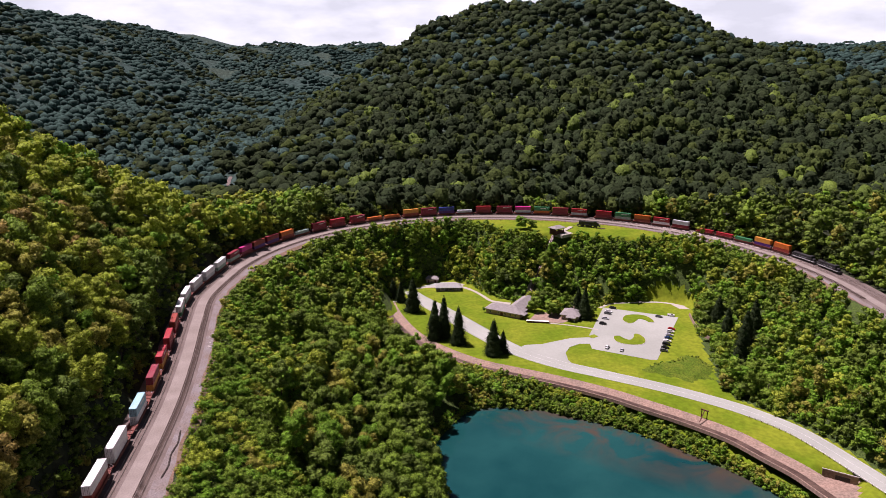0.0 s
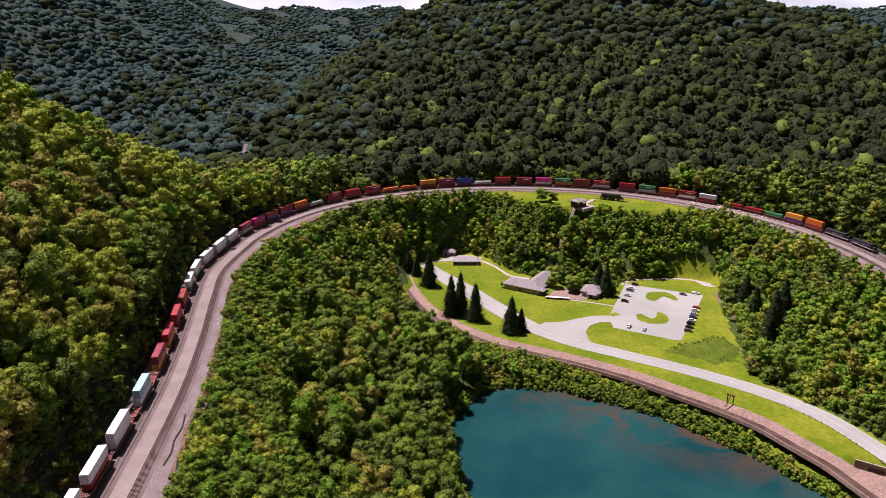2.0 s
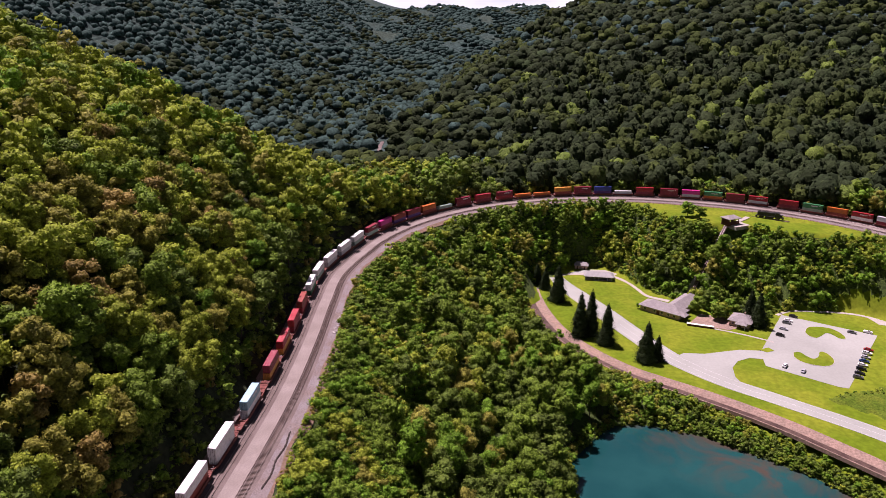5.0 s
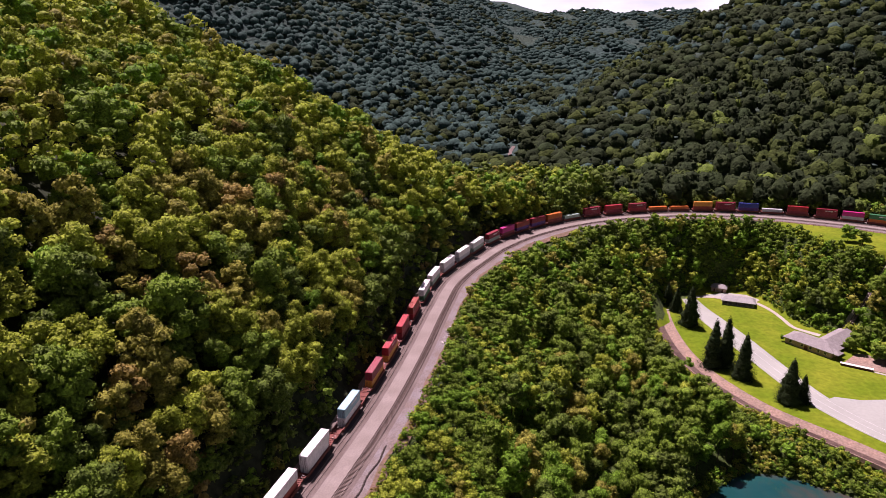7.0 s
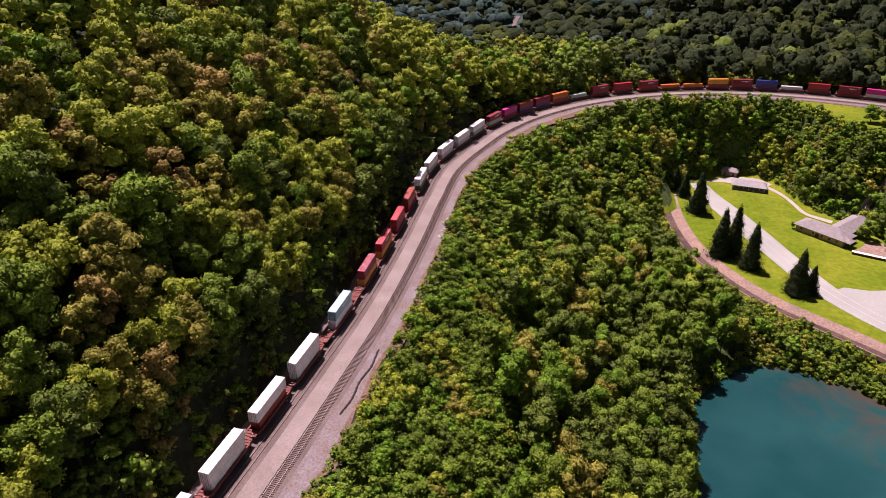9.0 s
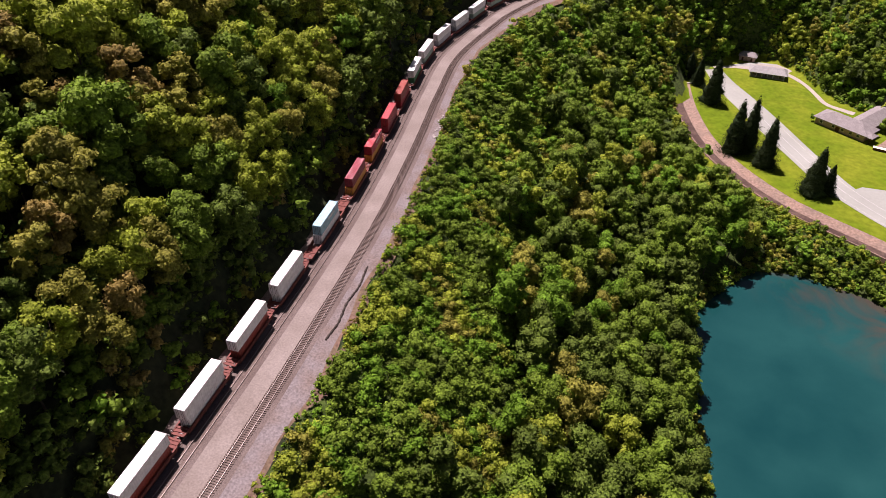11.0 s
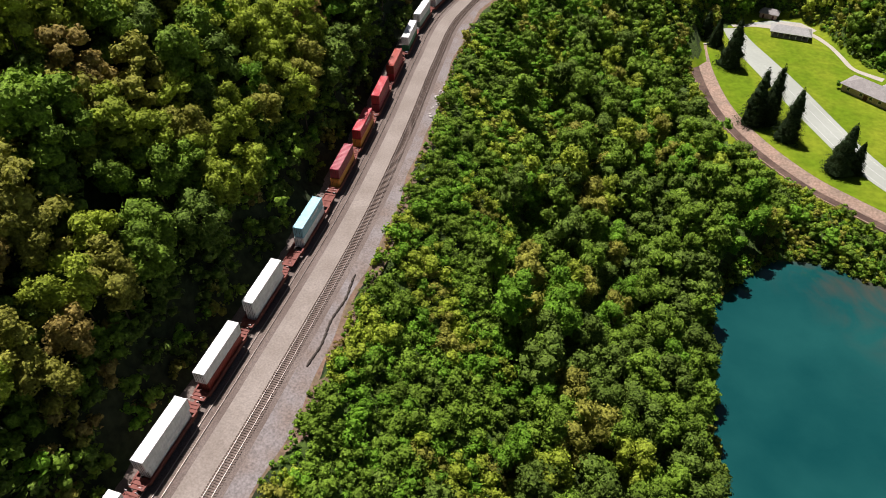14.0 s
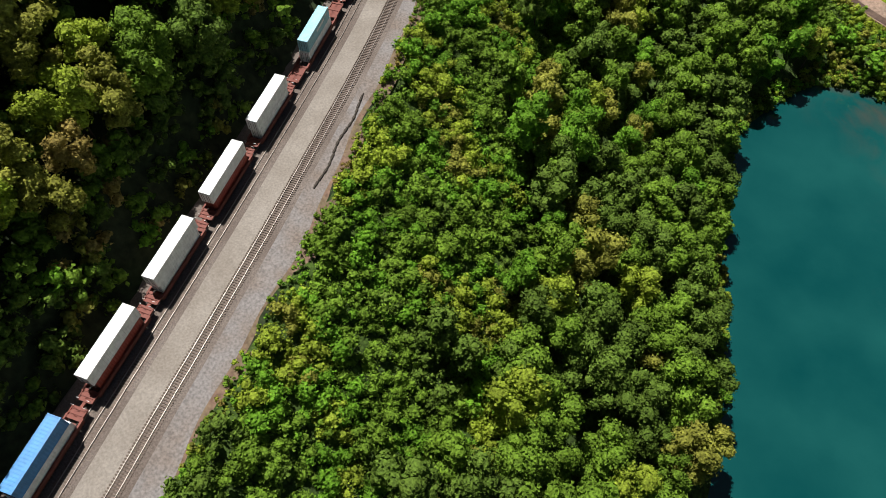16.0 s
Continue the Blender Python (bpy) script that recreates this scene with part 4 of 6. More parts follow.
# woods behind the first viewpoint
x, y, r = scatter(-280, 24, -110, 85, 9.0, 18)
s, d = beside(x, y)
ok = ((d < -11) | (d > 28)) & ~open_ground(x, y)
planted("rear_woods", x[ok], y[ok], r, ROUGH, (0.7, 1.15), P_SLOPE, "green deciduous woods on the bank above the lake", "forest")

# weeds along the edge of the ballast
x, y, r = scatter(-130, -50, 100, 330, 1.25, 31)
s, d = beside(x, y)
ok = (d > verge(s) - 0.4) & (d < verge(s) + 2.4) & (r.uniform(size=len(x)) < 0.75)
planted("verge_weeds", x[ok], y[ok], r, BUSH_LOW, (0.12, 0.4), [0, 0.25, 0.25, 0.3, 0.12, 0.08, 0, 0, 0], "ragged weeds along the ballast edge", "weeds", sink=-0.05)

CROWNS = {}
LACE.append(crown(99, 1000, 5.4, 15.5, 0.6, 18, 0.58))
trunk_mesh = loose("trunk", TRUNK, [M_BARK])


def deciduous(x, y, size, shape, mat, label, squat=1.0):
    if (shape, mat) not in CROWNS:
        CROWNS[shape, mat] = leafy("crown", *LACE[shape], [LEAVES[mat]])
    t = empty("tree", Matrix.Translation((x, y, float(hill(x, y)) - 0.2)) @ Matrix.Rotation(x * 7.1 + y, 4, "Z") @ Matrix.Diagonal((size, size, size * squat, 1)))
    part("trunk", trunk_mesh, t)
    part("crown", CROWNS[shape, mat], t)
    return tagged(t, label, "tree")


HUES = ["deep green", "mid-green", "bright green", "yellow-green", "olive green", "rusty brown", "dark green", "dark green", "blue-green"]
for tx, ty, size, shape, mat in single:
    where = "on the hillside over the railway" if tx < -85 else "on the bank above the lake"
    tagged(deciduous(tx, ty, size, int(shape), int(mat), f"full {HUES[mat]} deciduous tree {where}"), group="trees along the railway")
print("single trees", len(single))


# ---- the train ----
def paint(name, colour, rough=0.38):
    return material(name, colour, rough, grain=0.16, scale=0.9, second=tuple(0.8 * c + 0.012 for c in colour), big=0.55, big_scale=0.5, bump=0.01, bump_scale=3.0, spec=0.4)


COATS = {
    "white": paint("white_container_paint", (0.78, 0.78, 0.77)), "grey": paint("grey_container_paint", (0.5, 0.52, 0.53)),
    "pale_blue": paint("pale_blue_container_paint", (0.27, 0.50, 0.58)), "red": paint("red_container_paint", (0.34, 0.018, 0.026)),
    "maroon": paint("maroon_container_paint", (0.22, 0.015, 0.030)), "brown": paint("brown_container_paint", (0.27, 0.04, 0.024)),
    "orange": paint("orange_container_paint", (0.52, 0.13, 0.02)), "magenta": paint("magenta_container_paint", (0.55, 0.03, 0.22)),
    "green": paint("green_container_paint", (0.03, 0.20, 0.08)), "sage": paint("sage_container_paint", (0.30, 0.42, 0.35)),
    "blue": paint("blue_container_paint", (0.03, 0.05, 0.24)), "purple": paint("purple_container_paint", (0.08, 0.02, 0.16)),
    "amber": paint("amber_container_paint", (0.62, 0.27, 0.04)), "sky": paint("bright_blue_container_paint", (0.05, 0.22, 0.5)),
}
M_WELL = paint("rusty_red_car_paint", (0.165, 0.042, 0.028), 0.7)
M_IRON = material("dirty_iron", (0.05, 0.042, 0.038), 0.7, metal=0.3, grain=0.3, scale=2.0)
M_BLACK = paint("black_engine_paint", (0.022, 0.022, 0.024), 0.4)
M_STRIPE = paint("white_engine_stripe", (0.72, 0.72, 0.72), 0.5)
M_GLASS = material("dark_window_glass", (0.02, 0.025, 0.03), 0.08, spec=0.6)
M_RUBBER = material("tyre_rubber", (0.02, 0.02, 0.02), 0.9)


def container_body(length, mat):
    """Corrugated steel box: ribs along both sides and the ends, a shallowly ribbed roof."""
    w, h = 2.438, 2.87
    xs, dep = [-length / 2 + 0.14], [0.0]
    n = int((length - 0.28) / 0.56)
    st = (length - 0.28) / n
    for i in range(n):
        b = -length / 2 + 0.14 + i * st
        xs += [b + st * 0.2, b + st * 0.3, b + st * 0.7, b + st * 0.8]
        dep += [0.0, 0.045, 0.045, 0.0]
    xs.append(length / 2 - 0.14)
    dep.append(0.0)
    xs, dep = np.array(xs), np.array(dep)
    v, q = [], []
    for side in (-1, 1):
        o = len(v)
        for x_, d_ in zip(xs, dep):
            v += [(x_, side * (w / 2 - d_), 0.14), (x_, side * (w / 2 - d_), h - 0.1)]
        q += [(o + 2 * i, o + 2 * i + 2, o + 2 * i + 3, o + 2 * i + 1) for i in range(len(xs) - 1)]
    o = len(v)
    for x_, d_ in zip(xs, dep):
        v += [(x_, -w / 2 + 0.06, h - 0.02 - d_ * 0.4), (x_, w / 2 - 0.06, h - 0.02 - d_ * 0.4)]
    q += [(o + 2 * i, o + 2 * i + 1, o + 2 * i + 3, o + 2 * i + 2) for i in range(len(xs) - 1)]
    o = len(v)
    for e in (-1, 1):
        x_ = e * (length / 2 - 0.05)
        v += [(x_, -w / 2 + 0.08, 0.1), (x_, w / 2 - 0.08, 0.1), (x_, w / 2 - 0.08, h - 0.08), (x_, -w / 2 + 0.08, h - 0.08)]
    q += [(o, o + 1, o + 2, o + 3), (o + 4, o + 5, o + 6, o + 7)]
    o = len(v)
    v += [(-length / 2 + 0.05, -w / 2 + 0.05, 0.08), (length / 2 - 0.05, -w / 2 + 0.05, 0.08), (length / 2 - 0.05, w / 2 - 0.05, 0.08), (-length / 2 + 0.05, w / 2 - 0.05, 0.08)]
    q.append((o, o + 1, o + 2, o + 3))
    return mesh_quads("body", v, q, [mat])


def container_frame(length, mat):
    w, h = 2.438, 2.9
    bm = bmesh.new()
    for sx in (-1, 1):
        for sy in (-1, 1):
            box(bm, 0.16, 0.16, h, (sx * (length / 2 - 0.08), sy * (w / 2 - 0.08), h / 2))
        box(bm, 0.1, w - 0.3, 0.16, (sx * (length / 2 - 0.07), 0, 0.09))
        box(bm, 0.1, w - 0.3, 0.12, (sx * (length / 2 - 0.07), 0, h - 0.07))
    for sy in (-1, 1):
        box(bm, length - 0.3, 0.09, 0.16, (0, sy * (w / 2 - 0.05), 0.09))
        box(bm, length - 0.3, 0.09, 0.1, (0, sy * (w / 2 - 0.05), h - 0.06))
    me = bpy.data.meshes.new("frame")
    bm.to_mesh(me)
    bm.free()
    me.materials.append(mat)
    return me


def bars_mesh(name, spec, mat, depth=0.02):
    bm = bmesh.new()
    for x_, y_, z_, sx, sz in spec:
        box(bm, sx, depth, sz, (x_, y_, z_))
    me = bpy.data.meshes.new(name)
    bm.to_mesh(me)
    bm.free()
    me.materials.append(mat)
    return me


BOXES = {}


def container(coat, length, m, stacked, mark):
    """A shipping container; mark: the colour of the plain bars where lettering stands."""
    if (coat, length) not in BOXES:
        door = bars_mesh("door", [(0, 0, 1.45, 2.1, 2.5)], COATS[coat], 0.04)
        lock = bars_mesh("locking_bar", [(dx, 0.04, 1.45, 0.05, 2.4) for dx in (-0.75, -0.35, 0.35, 0.75)], M_IRON, 0.05)
        BOXES[coat, length] = (container_body(length, COATS[coat]), container_frame(length, COATS[coat]), door, lock)
    body, frame_, door, lock = BOXES[coat, length]
    c = empty("container", m)
    part("body", body, c)
    part("frame", frame_, c)
    dr = part("door", door, c, at=pose(-length / 2 + 0.01, 0, 0, 0, 0, 90))
    part("locking_bar", lock, dr, "steel locking bars")
    if mark:
        if (mark, length, "mark") not in BOXES:
            spec = [(-length * 0.06 + i * 0.62, 0, 1.75, 0.42, 0.75 if i % 2 else 0.6) for i in range(7)]
            spec += [(length * 0.36, 0, 2.35, 1.1, 0.16), (length * 0.36, 0, 2.1, 0.8, 0.14)]
            BOXES[mark, length, "mark"] = bars_mesh("marking", spec, COATS[mark])
        for sy in (-1.222, 1.222):
            tagged(part("marking", BOXES[mark, length, "mark"], c, f"{mark.replace('_', ' ')} plain lettering bars", pose(0, sy, 0)), kind="stuff")
    hue = coat.replace("_", " ")
    how = "stacked on another container" if stacked else "low in a well car"
    return tagged(c, f"{hue} corrugated steel shipping container {how}", "container", "containers on the train")


def wheelset_mesh():
    bm = bmesh.new()
    for y_ in (-0.75, 0.75):
        tube(bm, 0.46, 0.13, (0, y_, 0.46), 90, sides=16)
    tube(bm, 0.08, 1.6, (0, 0, 0.46), 90, sides=8)
    me = bpy.data.meshes.new("wheelset")
    bm.to_mesh(me)
    bm.free()
    me.materials.append(M_IRON)
    return me


def truck_mesh():
    bm = bmesh.new()
    for y_ in (-1.0, 1.0):
        box(bm, 2.3, 0.16, 0.28, (0, y_, 0.62), 0.04)
        box(bm, 0.7, 0.2, 0.5, (0, y_, 0.55), 0.04)
    box(bm, 0.45, 2.1, 0.3, (0, 0, 0.66), 0.03)
    me = bpy.data.meshes.new("truck_frame")
    bm.to_mesh(me)
    bm.free()
    me.materials.append(M_IRON)
    return me


WHEELSET, TRUCK = wheelset_mesh(), truck_mesh()


def truck(parent, x_, spread=0.9, axles=2):
    t = part("truck", TRUCK, parent, "dark cast-iron bogie", pose(x_, 0, 0))
    for i in range(axles):
        part("wheelset", WHEELSET, t, at=pose((i - (axles - 1) / 2) * 2 * spread, 0, 0))


def well_car(pitch, inner):
    """A double-stack well car, open in the middle, with end decks over its bogies."""
    c = empty("well_car")
    deck = (pitch - inner) / 2 - 0.55
    for sy in (-1, 1):
        bm = bmesh.new()
        box(bm, inner + 1.2, 0.1, 0.95, (0, sy * 1.46, 0.98), 0.03)
        box(bm, inner + 1.4, 0.36, 0.12, (0, sy * 1.48, 1.46), 0.02)
        box(bm, inner + 1.0, 0.26, 0.12, (0, sy * 1.42, 0.5), 0.02)
        for i in range(9):
            box(bm, 0.12, 0.16, 0.9, (-inner / 2 + i * inner / 8, sy * 1.54, 0.98))
        part("side_sill", (bm, M_WELL), c)
    bm = bmesh.new()
    box(bm, 0.5, 2.8, 0.14, (0, 0, 0.42))
    beam = bpy.data.meshes.new("floor_beam")
    bm.to_mesh(beam)
    bm.free()
    beam.materials.append(M_WELL)
    for i in range(5):
        part("floor_beam", beam, c, at=pose(-inner / 2 + 0.4 + i * (inner - 0.8) / 4, 0, 0))
    for e in (-1, 1):
        mid = e * (inner / 2 + deck / 2 + 0.1)
        part("end_deck", (solid((deck, 2.5, 0.12, (mid, 0, 1.24)), bevel=0.03), M_WELL), c, "rusty red end deck")
        part("centre_sill", (solid((deck + 0.5, 0.6, 0.4, (mid + e * 0.3, 0, 1.1)), bevel=0.04), M_WELL), c)
        for k in (-0.5, 0.0, 0.5):
            part("cross_beam", beam, c, at=pose(mid + k * (deck - 0.4), 0, 0.96))
        for sy in (-1, 1):
            part("deck_rail", (solid((deck, 0.2, 0.34, (mid, sy * 1.38, 1.36)), bevel=0.03), M_WELL), c)
        for sy in (-1, 1):
            bm = bmesh.new()
            tube(bm, 0.035, 1.1, (e * (inner / 2 + deck), sy * 1.25, 1.75), sides=6)
            box(bm, 0.05, 0.5, 0.05, (e * (inner / 2 + deck), sy * 1.0, 2.25))
            part("grab_iron", (bm, M_STRIPE), c, "pale steel grab iron")
        bm = bmesh.new()
        box(bm, 0.9, 0.25, 0.3, (e * (pitch / 2 - 0.45), 0, 0.85), 0.05)
        part("coupler", (bm, M_IRON), c)
        truck(c, e * (pitch / 2 - 1.9))
    return tagged(c, "rusty red double-stack well car of the train", "railway wagon", "wagons of the train")


CARS = {"single": well_car(28.5, 17.0), "set": well_car(19.4, 14.2), "short": well_car(14.8, 12.5)}


def rail_pose(s_, off=0.0, up=0.0):
    p = on_line(np.array([s_ + S0]), off, up)[0]
    return pose(*p, 0, 0, heading(s_ + S0))


RAIL_TOP = 0.30
# place along the line, upper box, lower box; None: empty place
TRAIN = [
    (-29.5, "red", "red"), (-10, "sky", "white"), (9.6, "white", "brown"), (29, "white", "white"), (48.4, "white", "brown"), (67.8, "white", "white"), (92, "pale_blue", "white"),
    (116.2, "maroon", "amber"), (135.4, "red", "amber"), (155, "red", "maroon"), (174.4, "brown", "red"), (196, "white", "green"), (215.4, "white", "sage"),
    (234.8, "white", "grey"), (254, "white", "grey"), (272, "white", "sage"), (290.5, "maroon", "sage"), (306, "magenta", "maroon"), (320.8, "brown", "purple"), (335.6, "maroon", "purple"), (350.4, "orange", "brown"),
    (365.2, None, "sage"), (382, "maroon", "maroon"), (399, "red", "maroon"), (417, "maroon", "red"), (432, None, "orange"), (447, None, "orange"), (463, "amber", "brown"), (478, "maroon", "maroon"), (492.8, "blue", "purple"),
    (507.6, None, "grey"), (523, "red", "maroon"), (540, "maroon", "maroon"), (555, "magenta", "grey"), (570, "green", "orange"), (584.8, "maroon", "maroon"), (599.6, "red", "grey"), (619, "red", "maroon"),
    (634, "green", "sage"), (649, "orange", "brown"), (664, "red", "white"), (679, "grey", "maroon"), (698, None, "red"), (713, None, "red"), (728, None, "green"), (743, "amber", "purple"), (758, "orange", "brown"),
]
placed = set()
MARKS = {"maroon": "white", "pale_blue": "white", "magenta": "white", "green": "white", "red": "white", "amber": "blue"}
for i, (s_, upper, lower) in enumerate(TRAIN):
    near, s_ = s_ < 280, s_ + 13.0
    size = "single" if upper == "pale_blue" else "set" if near else "short"
    m = rail_pose(s_, 0.0, RAIL_TOP - 0.05)
    if size not in placed:
        CARS[size].matrix_basis = m
        placed.add(size)
    else:
        copy_thing(CARS[size], m)
    long = 13.72 if near and upper == "white" else 12.19
    container(lower, 12.19 if not near else 12.8, m @ pose(0, 0, 0.52), False, None)
    if upper:
        container(upper, long, m @ pose(0, 0, 0.52 + 2.91), True, MARKS.get(upper) if i % 2 == 0 or upper == "pale_blue" else None)


def engine(m, coat, stripe, label, roadswitcher=True, length=20.0):
    """A hood-unit diesel locomotive."""
    e = empty("locomotive", m)
    h = length / 2
    bm = bmesh.new()
    box(bm, length - 1.0, 3.0, 0.45, (0, 0, 1.45), 0.05)
    box(bm, 1.0, 2.8, 1.0, (h - 0.5, 0, 1.0), 0.08)
    box(bm, 1.0, 2.8, 1.0, (-h + 0.5, 0, 1.0), 0.08)
    part("frame", (bm, coat), e)
    bm = bmesh.new()
    box(bm, length * 0.62, 1.9, 2.5, (-length * 0.13, 0, 2.9), 0.12)
    part("radiator", (solid((length * 0.2, 2.5, 1.0, (-length * 0.33, 0, 3.7)), bevel=0.12), coat), e)
    part("hood", (bm, coat), e)
    for k in range(9):
        part("hood_door", (solid((0.8, 1.96, 1.5, (-length * 0.4 + k * length * 0.065, 0, 2.7)), bevel=0.03), coat), e)
    bm = bmesh.new()
    box(bm, 2.7, 3.0, 2.9, (length * 0.27, 0, 3.1), 0.15)
    part("cab", (bm, coat), e)
    for sy in (-1, 1):
        part("window", (solid((1.6, 0.04, 0.7, (length * 0.27, sy * 1.51, 3.75))), M_GLASS), e, "dark cab window")
    part("windscreen", (solid((0.04, 2.4, 0.7, (length * 0.27 + 1.36, 0, 3.8))), M_GLASS), e, "dark cab windscreen")
    bm = bmesh.new()
    box(bm, length * 0.1, 1.8, 1.5, (length * 0.39, 0, 2.4), 0.25)
    part("nose", (bm, coat), e)
    for k in range(3):
        bm = bmesh.new()
        tube(bm, 0.65, 0.18, (-length * 0.38 + k * 1.7, 0, 4.28), sides=20)
        for a in range(4):
            box(bm, 1.2, 0.05, 0.06, (-length * 0.38 + k * 1.7, 0, 4.4), rz=a * 45)
        part("cooling_fan", (bm, M_IRON), e, "round roof cooling fan")
    bm = bmesh.new()
    box(bm, 5.0, 2.5, 0.9, (0, 0, 0.75), 0.2)
    part("fuel_tank", (bm, M_IRON), e)
    for sy in (-1, 1):
        bm = bmesh.new()
        box(bm, length - 2.0, 0.04, 0.22, (0, sy * 1.52, 1.5))
        part("stripe", (bm, stripe), e, "white sill stripe")
        bm = bmesh.new()
        for k in range(10):
            tube(bm, 0.025, 1.05, (-h + 1.2 + k * (length - 6) / 9, sy * 1.42, 2.2), sides=6)
        box(bm, length - 5.6, 0.04, 0.04, (-1.6, sy * 1.42, 2.7))
        part("handrail", (bm, stripe), e, "thin white handrail")
    for x_ in (-h + 3.6, h - 3.6):
        truck(e, x_, 0.85 if roadswitcher else 0.9, 3 if roadswitcher else 2)
    return tagged(e, label, "locomotive")


engine(rail_pose(789, 0, RAIL_TOP - 0.05), M_BLACK, M_STRIPE, "black diesel locomotive coupled to the train", length=19.5)
engine(rail_pose(809.5, 0, RAIL_TOP - 0.05), M_BLACK, M_STRIPE, "black diesel locomotive leading the train", length=19.5)

# ---- the park below the bend ----
M_SHINGLE = material("grey_shingle", (0.22, 0.205, 0.195), 0.9, grain=0.2, scale=3.0, second=(0.28, 0.262, 0.25), big=0.8, big_scale=0.6, bump=0.03, bump_scale=5.0)
M_PALE_ROOF = material("pale_metal_roof", (0.25, 0.25, 0.24), 0.7, grain=0.15, scale=2.0, second=(0.32, 0.315, 0.30), big=0.8, big_scale=0.4)
M_WALL = material("tan_block_wall", (0.36, 0.25, 0.19), 0.9, grain=0.15, scale=2.0, second=(0.44, 0.33, 0.26), big=0.7, big_scale=0.5)
M_DARKWOOD = material("dark_red_wood", (0.09, 0.03, 0.025), 0.8, grain=0.3, scale=3.0)
M_TRIM = material("white_trim", (0.72, 0.71, 0.68), 0.6, grain=0.05, scale=2.0)


def hip(length, width, rise, over, ridge):
    """A hipped roof with eaves, its ridge of that length along x."""
    bm = bmesh.new()
    l, w = length / 2 + over, width / 2 + over
    lo = [bm.verts.new((x_, y_, -0.22)) for x_, y_ in ((-l, -w), (l, -w), (l, w), (-l, w))]
    ev = [bm.verts.new((x_, y_, 0)) for x_, y_ in ((-l, -w), (l, -w), (l, w), (-l, w))]
    a, b = bm.verts.new((-ridge / 2, 0, rise)), bm.verts.new((ridge / 2, 0, rise))
    bm.faces.new((ev[0], ev[1], b, a))
    bm.faces.new((ev[2], ev[3], a, b))
    bm.faces.new((ev[1], ev[2], b))
    bm.faces.new((ev[3], ev[0], a))
    for i in range(4):
        bm.faces.new((lo[i], lo[(i + 1) % 4], ev[(i + 1) % 4], ev[i]))
    bm.faces.new(lo[::-1])
    bmesh.ops.recalc_face_normals(bm, faces=bm.faces)
    return bm


def house_window(parent, x_, y_, z_, rz, w=1.3, h=1.2):
    f = part("window", (solid((w + 0.2, 0.12, h + 0.2, (0, 0, 0))), M_TRIM), parent, "white-framed window", pose(x_, y_, z_, 0, 0, rz))
    part("pane", (solid((w, 0.14, h, (0, 0, 0))), M_GLASS), f, "dark glass pane")


def ground_z(x_, y_):
    return float(hill(np.array([x_]), np.array([y_]))[0])


# visitor centre: hall with a hipped roof, and a wing that runs back to the inclined lift
v = empty("visitor_centre", pose(41.3, 435.0, PARK, 0, 0, -30))
bm = solid((24, 10, 3.4, (0, 0, 1.7)))
part("wall", (bm, M_WALL), v)
part("roof", (hip(24, 10, 3.2, 1.1, 13), M_SHINGLE), v, "grey hipped shingle roof", pose(0, 0, 3.4))
part("wing_wall", (solid((9, 26, 3.4, (5, 15, 1.7))), M_WALL), v)
part("wing_roof", (hip(28, 9, 2.9, 1.0, 24), M_SHINGLE), v, "grey shingle roof of the wing", pose(5, 13.5, 3.44, 0, 0, 90))
part("porch_roof", (hip(5, 5, 1.4, 0.6, 1.0), M_SHINGLE), v, "small grey porch roof", pose(12.5, -2.5, 3.1))
for px in (14.4, 10.8):
    part("porch_post", (solid((0.3, 0.3, 3.0, (px, -4.6, 1.5))), M_DARKWOOD), v)
for px in (-9, -3, 1.5, 5.5, 9):
    house_window(v, px, -5.03, 1.8, 0)
part("door", (solid((1.8, 0.12, 2.2, (-0.8, -5.04, 1.1))), M_DARKWOOD), v, "dark wooden entrance door")
tagged(v, "tan single-storey visitor centre with grey hipped roofs", "building")

v = empty("gift_shop", pose(83, 427.5, PARK, 0, 0, -24))
part("wall", (solid((10.5, 10.5, 3.3, (0, 0, 1.65))), M_WALL), v)
part("roof", (hip(10.5, 10.5, 3.2, 1.1, 1.6), M_SHINGLE), v, "grey hipped shingle roof", pose(0, 0, 3.3))
part("porch_roof", (hip(5.5, 4, 1.2, 0.4, 2.5), M_SHINGLE), v, "small grey porch roof", pose(1.5, -6.6, 2.9))
part("chimney", (solid((0.7, 0.7, 1.4, (1.0, 1.0, 6.4))), M_WALL), v)
for px in (-0.8, 3.8):
    part("porch_post", (solid((0.28, 0.28, 2.8, (px, -8.2, 1.4))), M_TRIM), v)
for px in (-3.5, 3.6):
    house_window(v, px, -5.28, 1.7, 0)
part("door", (solid((1.2, 0.12, 2.1, (0.6, -5.29, 1.05))), M_DARKWOOD), v, "dark wooden door")
tagged(v, "small tan house with a grey pyramid roof", "house")

v = empty("picnic_pavilion", pose(3.7, 484.6, PARK, 0, 0, 2))
part("roof", (hip(18, 8.5, 2.2, 0.7, 14), M_PALE_ROOF), v, "pale grey hipped roof", pose(0, 0, 2.8))
part("floor_slab", (solid((17.5, 8.2, 0.14, (0, 0, 0.07))), M_CONCRETE), v)
for i in range(7):
    for sy in (-1, 1):
        part("post", (solid((0.26, 0.26, 2.75, (-8.4 + i * 2.8, sy * 3.9, 1.4))), M_TRIM), v)
part("beam", (solid((17.6, 0.2, 0.3, (0, -3.9, 2.65)), (17.6, 0.2, 0.3, (0, 3.9, 2.65))), M_TRIM), v)
tagged(v, "open picnic pavilion with white posts on the lawn", "pavilion")

